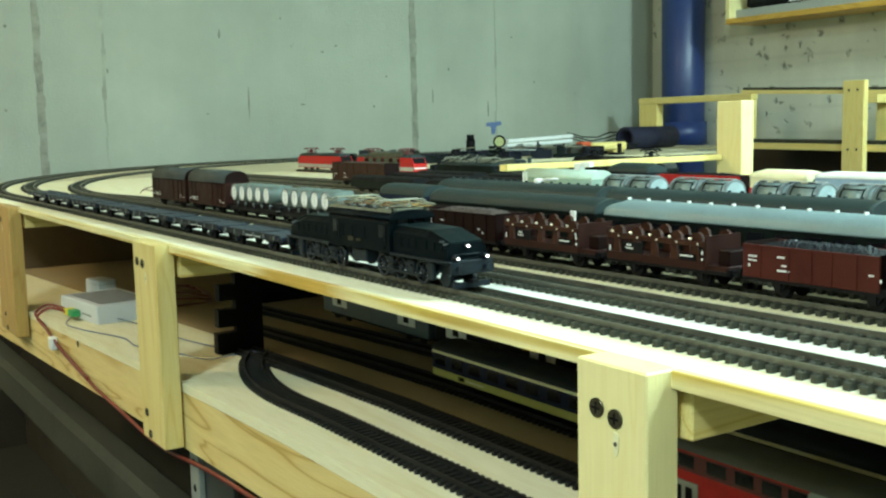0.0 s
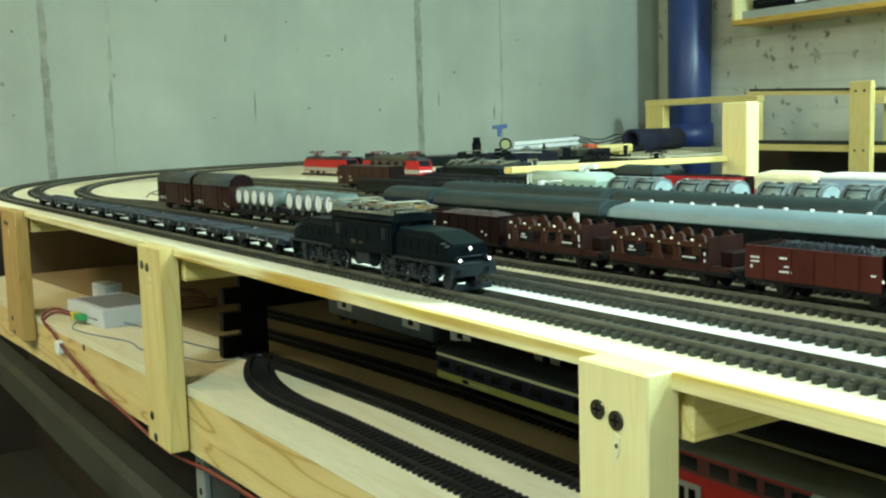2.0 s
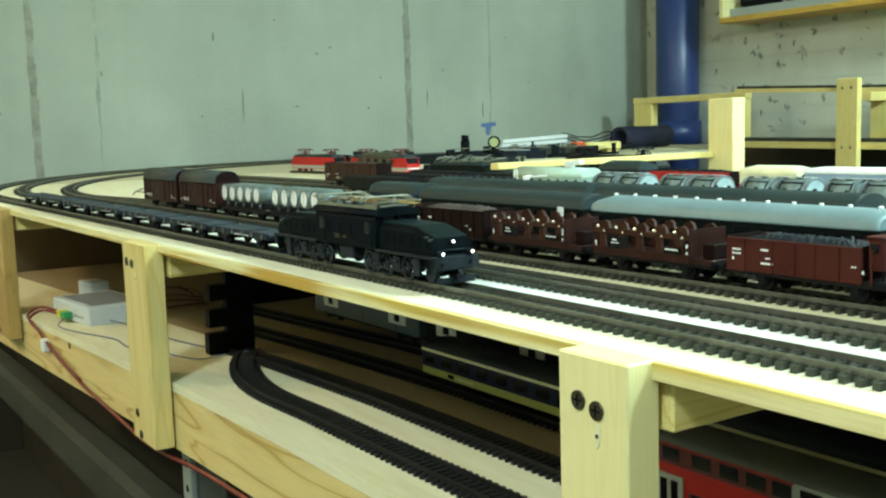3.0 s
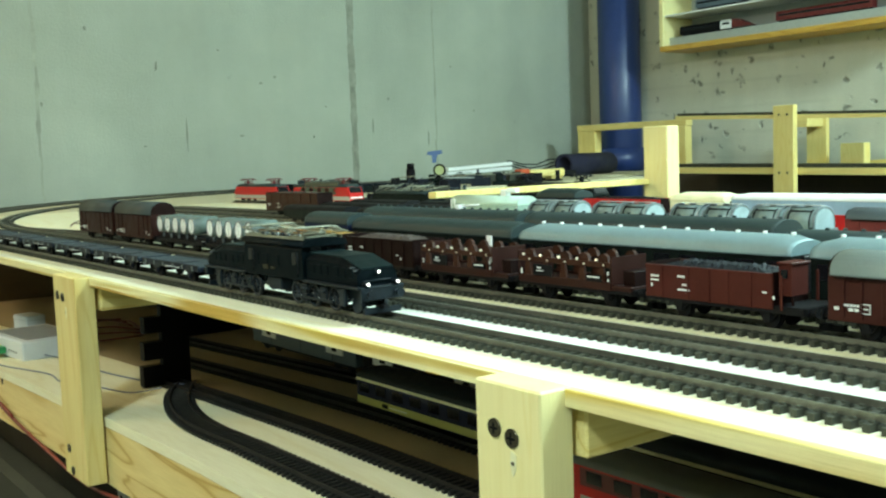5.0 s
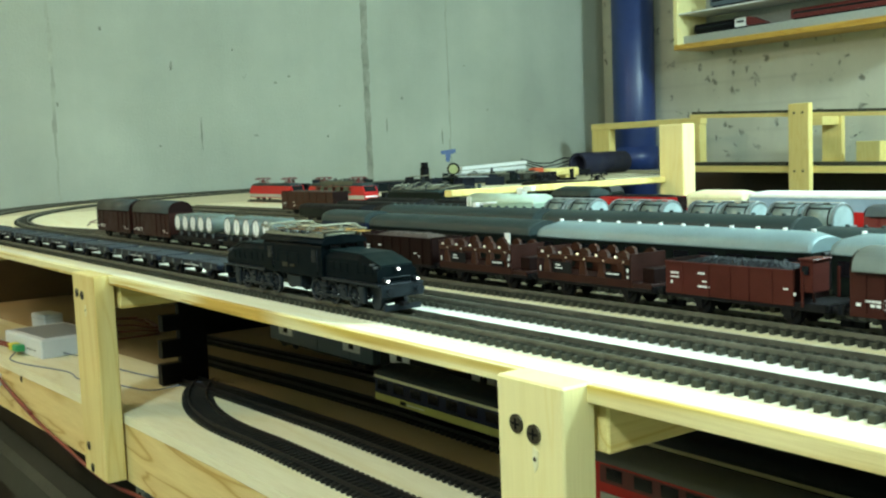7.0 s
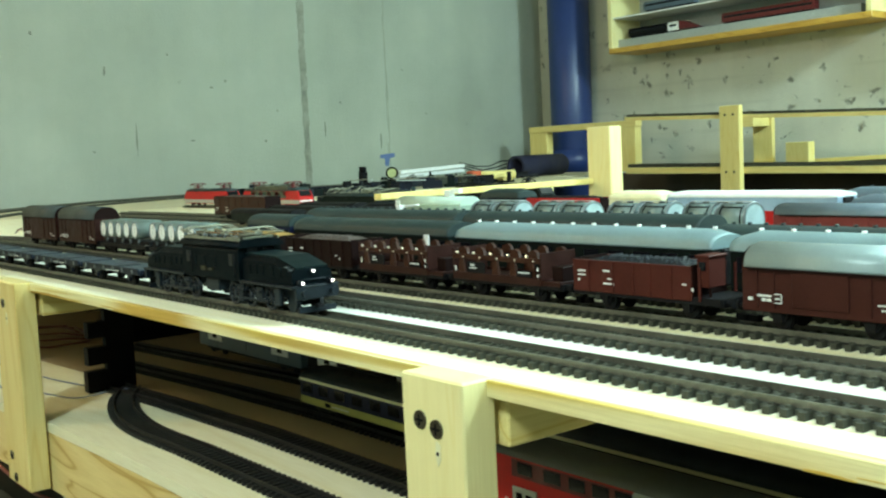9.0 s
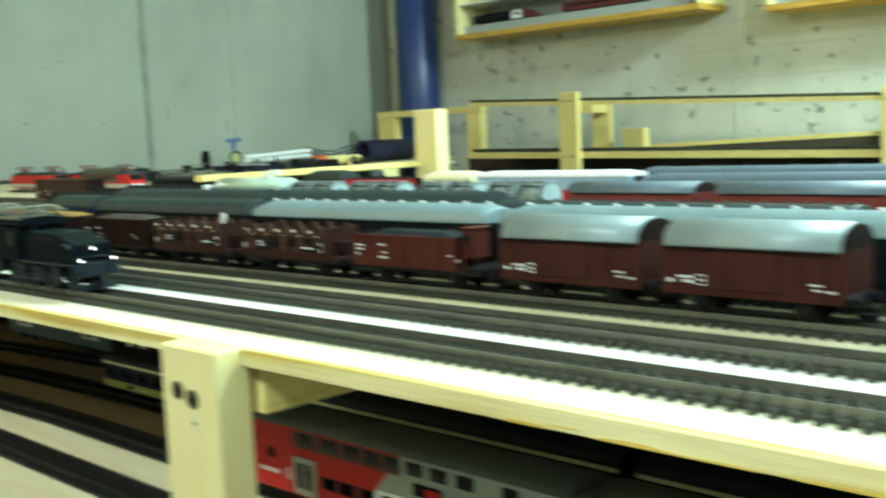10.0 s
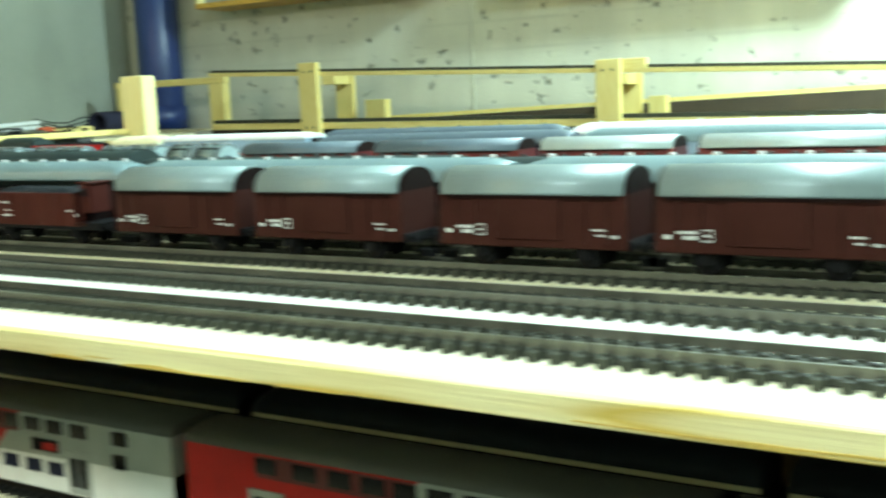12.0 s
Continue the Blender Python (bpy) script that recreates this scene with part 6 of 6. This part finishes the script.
solo("plastic_plate", Shape().box(0.6830, 0.6842, 0.601, 0.607, TOP, 0.9385, 0.0003), WHITE, "small white plastic plate standing between two tracks", "plate")

lever = thing("roof_lever", "small white plastic lever lying on a coach roof", "lever", (T[4], 0.752, TOP + 0.0495))
part("lever_block", Shape().box(-0.004, 0.004, -0.003, 0.003, 0.0, 0.0045, 0.0008), WHITE, lever)
part("lever_rod", Shape().cyl((0, 0, 0.003), (0.004, -0.022, 0.0045), 0.0009, 8), WHITE, lever)

# ---- control box and cables on the lower deck ----
zc = low_z(1.46)
box = thing("control_box", "flat grey-white plastic control box on the lower deck", "control box", (0.543, 1.403, zc), 5.5)
part("case", Shape().box(0, 0.085, 0, 0.140, 0.001, 0.027, 0.0018), BOXW, box)
part("top_panel", Shape().box(0.010, 0.078, 0.012, 0.128, 0.027, 0.0276), paint("grey_panel", (0.20, 0.22, 0.23), 0.5), box, "darker grey inset top panel")
part("socket", Shape().box(-0.012, -0.0005, 0.060, 0.078, 0.006, 0.015, 0.001), GREEN, box, "green screw terminal")
part("socket", Shape().box(-0.013, -0.0005, 0.0785, 0.092, 0.0065, 0.0155, 0.001), YEL, box, "yellow plug")
for k in range(4):
    part("jack", Shape().cyl((-0.0006, 0.024 + 0.009 * k, 0.011), (0.002, 0.024 + 0.009 * k, 0.011), 0.0016, 10), BLACK, box)
small = thing("relay_box", "small grey-white plastic box behind the control box", "box", (0.612, 1.655, low_z(1.68)), 8)
part("case", Shape().box(0, 0.03, 0, 0.05, 0, 0.034, 0.0015), BOXW, small)
part("lid_line", Shape().box(-0.0003, 0.0303, -0.0003, 0.0503, 0.027, 0.0276), GREY_L, small)


def curve(pts, n=8):
    """A smooth run through the given points."""
    out, p = [], [Vector(q) for q in pts]
    p = [2 * p[0] - p[1]] + p + [2 * p[-1] - p[-2]]
    for a, b, c, d in zip(p, p[1:], p[2:], p[3:]):
        for k in range(n):
            t = k / n
            out.append(0.5 * (2 * b + (c - a) * t + (2 * a - 5 * b + 4 * c - d) * t * t + (3 * b - a - 3 * c + d) * t ** 3))
    return out + [p[-2]]


F = LOW_X - 0.0042
run = [(0.524, 1.487, zc + 0.011), (0.508, 1.515, zc + 0.014), (0.494, 1.530, low_z(1.53) + 0.004), (F, 1.50, 0.738), (F, 1.42, 0.722), (F, 1.28, 0.706), (F, 1.16, 0.699),
       (F, 1.02, 0.701 - 0.008), (F, 0.90, 0.703), (F, 0.80, 0.708), (F, 0.62, 0.712), (F, 0.35, 0.712), (F, -0.4, 0.712)]
solo("power_cable", Shape().tube(curve(run), 0.0020, 8), CABLE, "twisted red-brown cable running along the fascia", "cable")
solo("power_cable", Shape().tube([Vector(p) + Vector((-0.001, 0.006, 0.004)) for p in curve(run[:6])], 0.0018, 8), CABLE, "twisted red-brown cable running along the fascia", "cable")
solo("knot_hole", Shape().cyl((LOW_X - 0.0006, 1.346, 0.742), (LOW_X + 0.001, 1.346, 0.742), 0.0042, 14), BLACK, "small dark knot hole in the fascia", "knot hole", kind="structure")
solo("cable_clip", Shape().box(F - 0.006, LOW_X - 0.0002, 1.452, 1.468, 0.716, 0.734, 0.002), WHITE, "white cable clip on the fascia", "clip")
def zd(y):
    return low_z(y) + 0.0012


for pts, m in (([(0.527, 1.475, zd(1.475) + 0.004), (0.512, 1.44, zd(1.44)), (0.515, 1.37, zd(1.37)), (0.535, 1.26, zd(1.26)), (0.53, 1.19, zd(1.19)), (0.545, 1.13, zd(1.13)), (0.56, 1.05, zd(1.05)), (0.575, 1.0, LOW + 0.002)], WIRE),
               ([(0.57, 1.402, zd(1.4) + 0.004), (0.585, 1.34, zd(1.34)), (0.585, 1.2, zd(1.2)), (0.60, 1.08, zd(1.08)), (0.61, 1.03, zd(1.0) + 0.002)], WIRE)):
    solo("thin_wire", Shape().tube(curve(pts), 0.0008, 6), m, "thin blue-grey wire on the lower deck", "wire")
for k in range(3):
    pts = [(0.700 + (0.046 - 0.006 * k) * math.cos(a + 0.3 * k), 1.570 + (0.115 - 0.012 * k) * math.sin(a), low_z(1.57) + 0.008 + 0.005 * k + 0.003 * math.sin(3 * a + k)) for a in [q * 0.5 for q in range(13)]]
    solo("red_wire", Shape().tube(curve(pts, 4), 0.0016, 6), RED_D, "loop of dark red wire lying on the lower deck", "wire", "red wire loops")
# a small leaning lattice of red-brown strips beside the last van
stop = thing("strip_frame", "small red-brown lattice frame standing on the pale deck", "frame", (0.735, 1.62, TOP))
for ya, za, yb, zb in ((0.045, 0.0009, 0.0, 0.0330), (0.175, 0.0075, 0.0, 0.0330), (0.175, 0.0075, 0.020, 0.0060), (0.045, 0.0009, 0.045, 0.0240), (0.175, 0.0075, 0.195, 0.0009)):
    part("strip", Shape().cyl((0, ya, za), (0, yb, zb), 0.0010, 6), RED_D, stop)
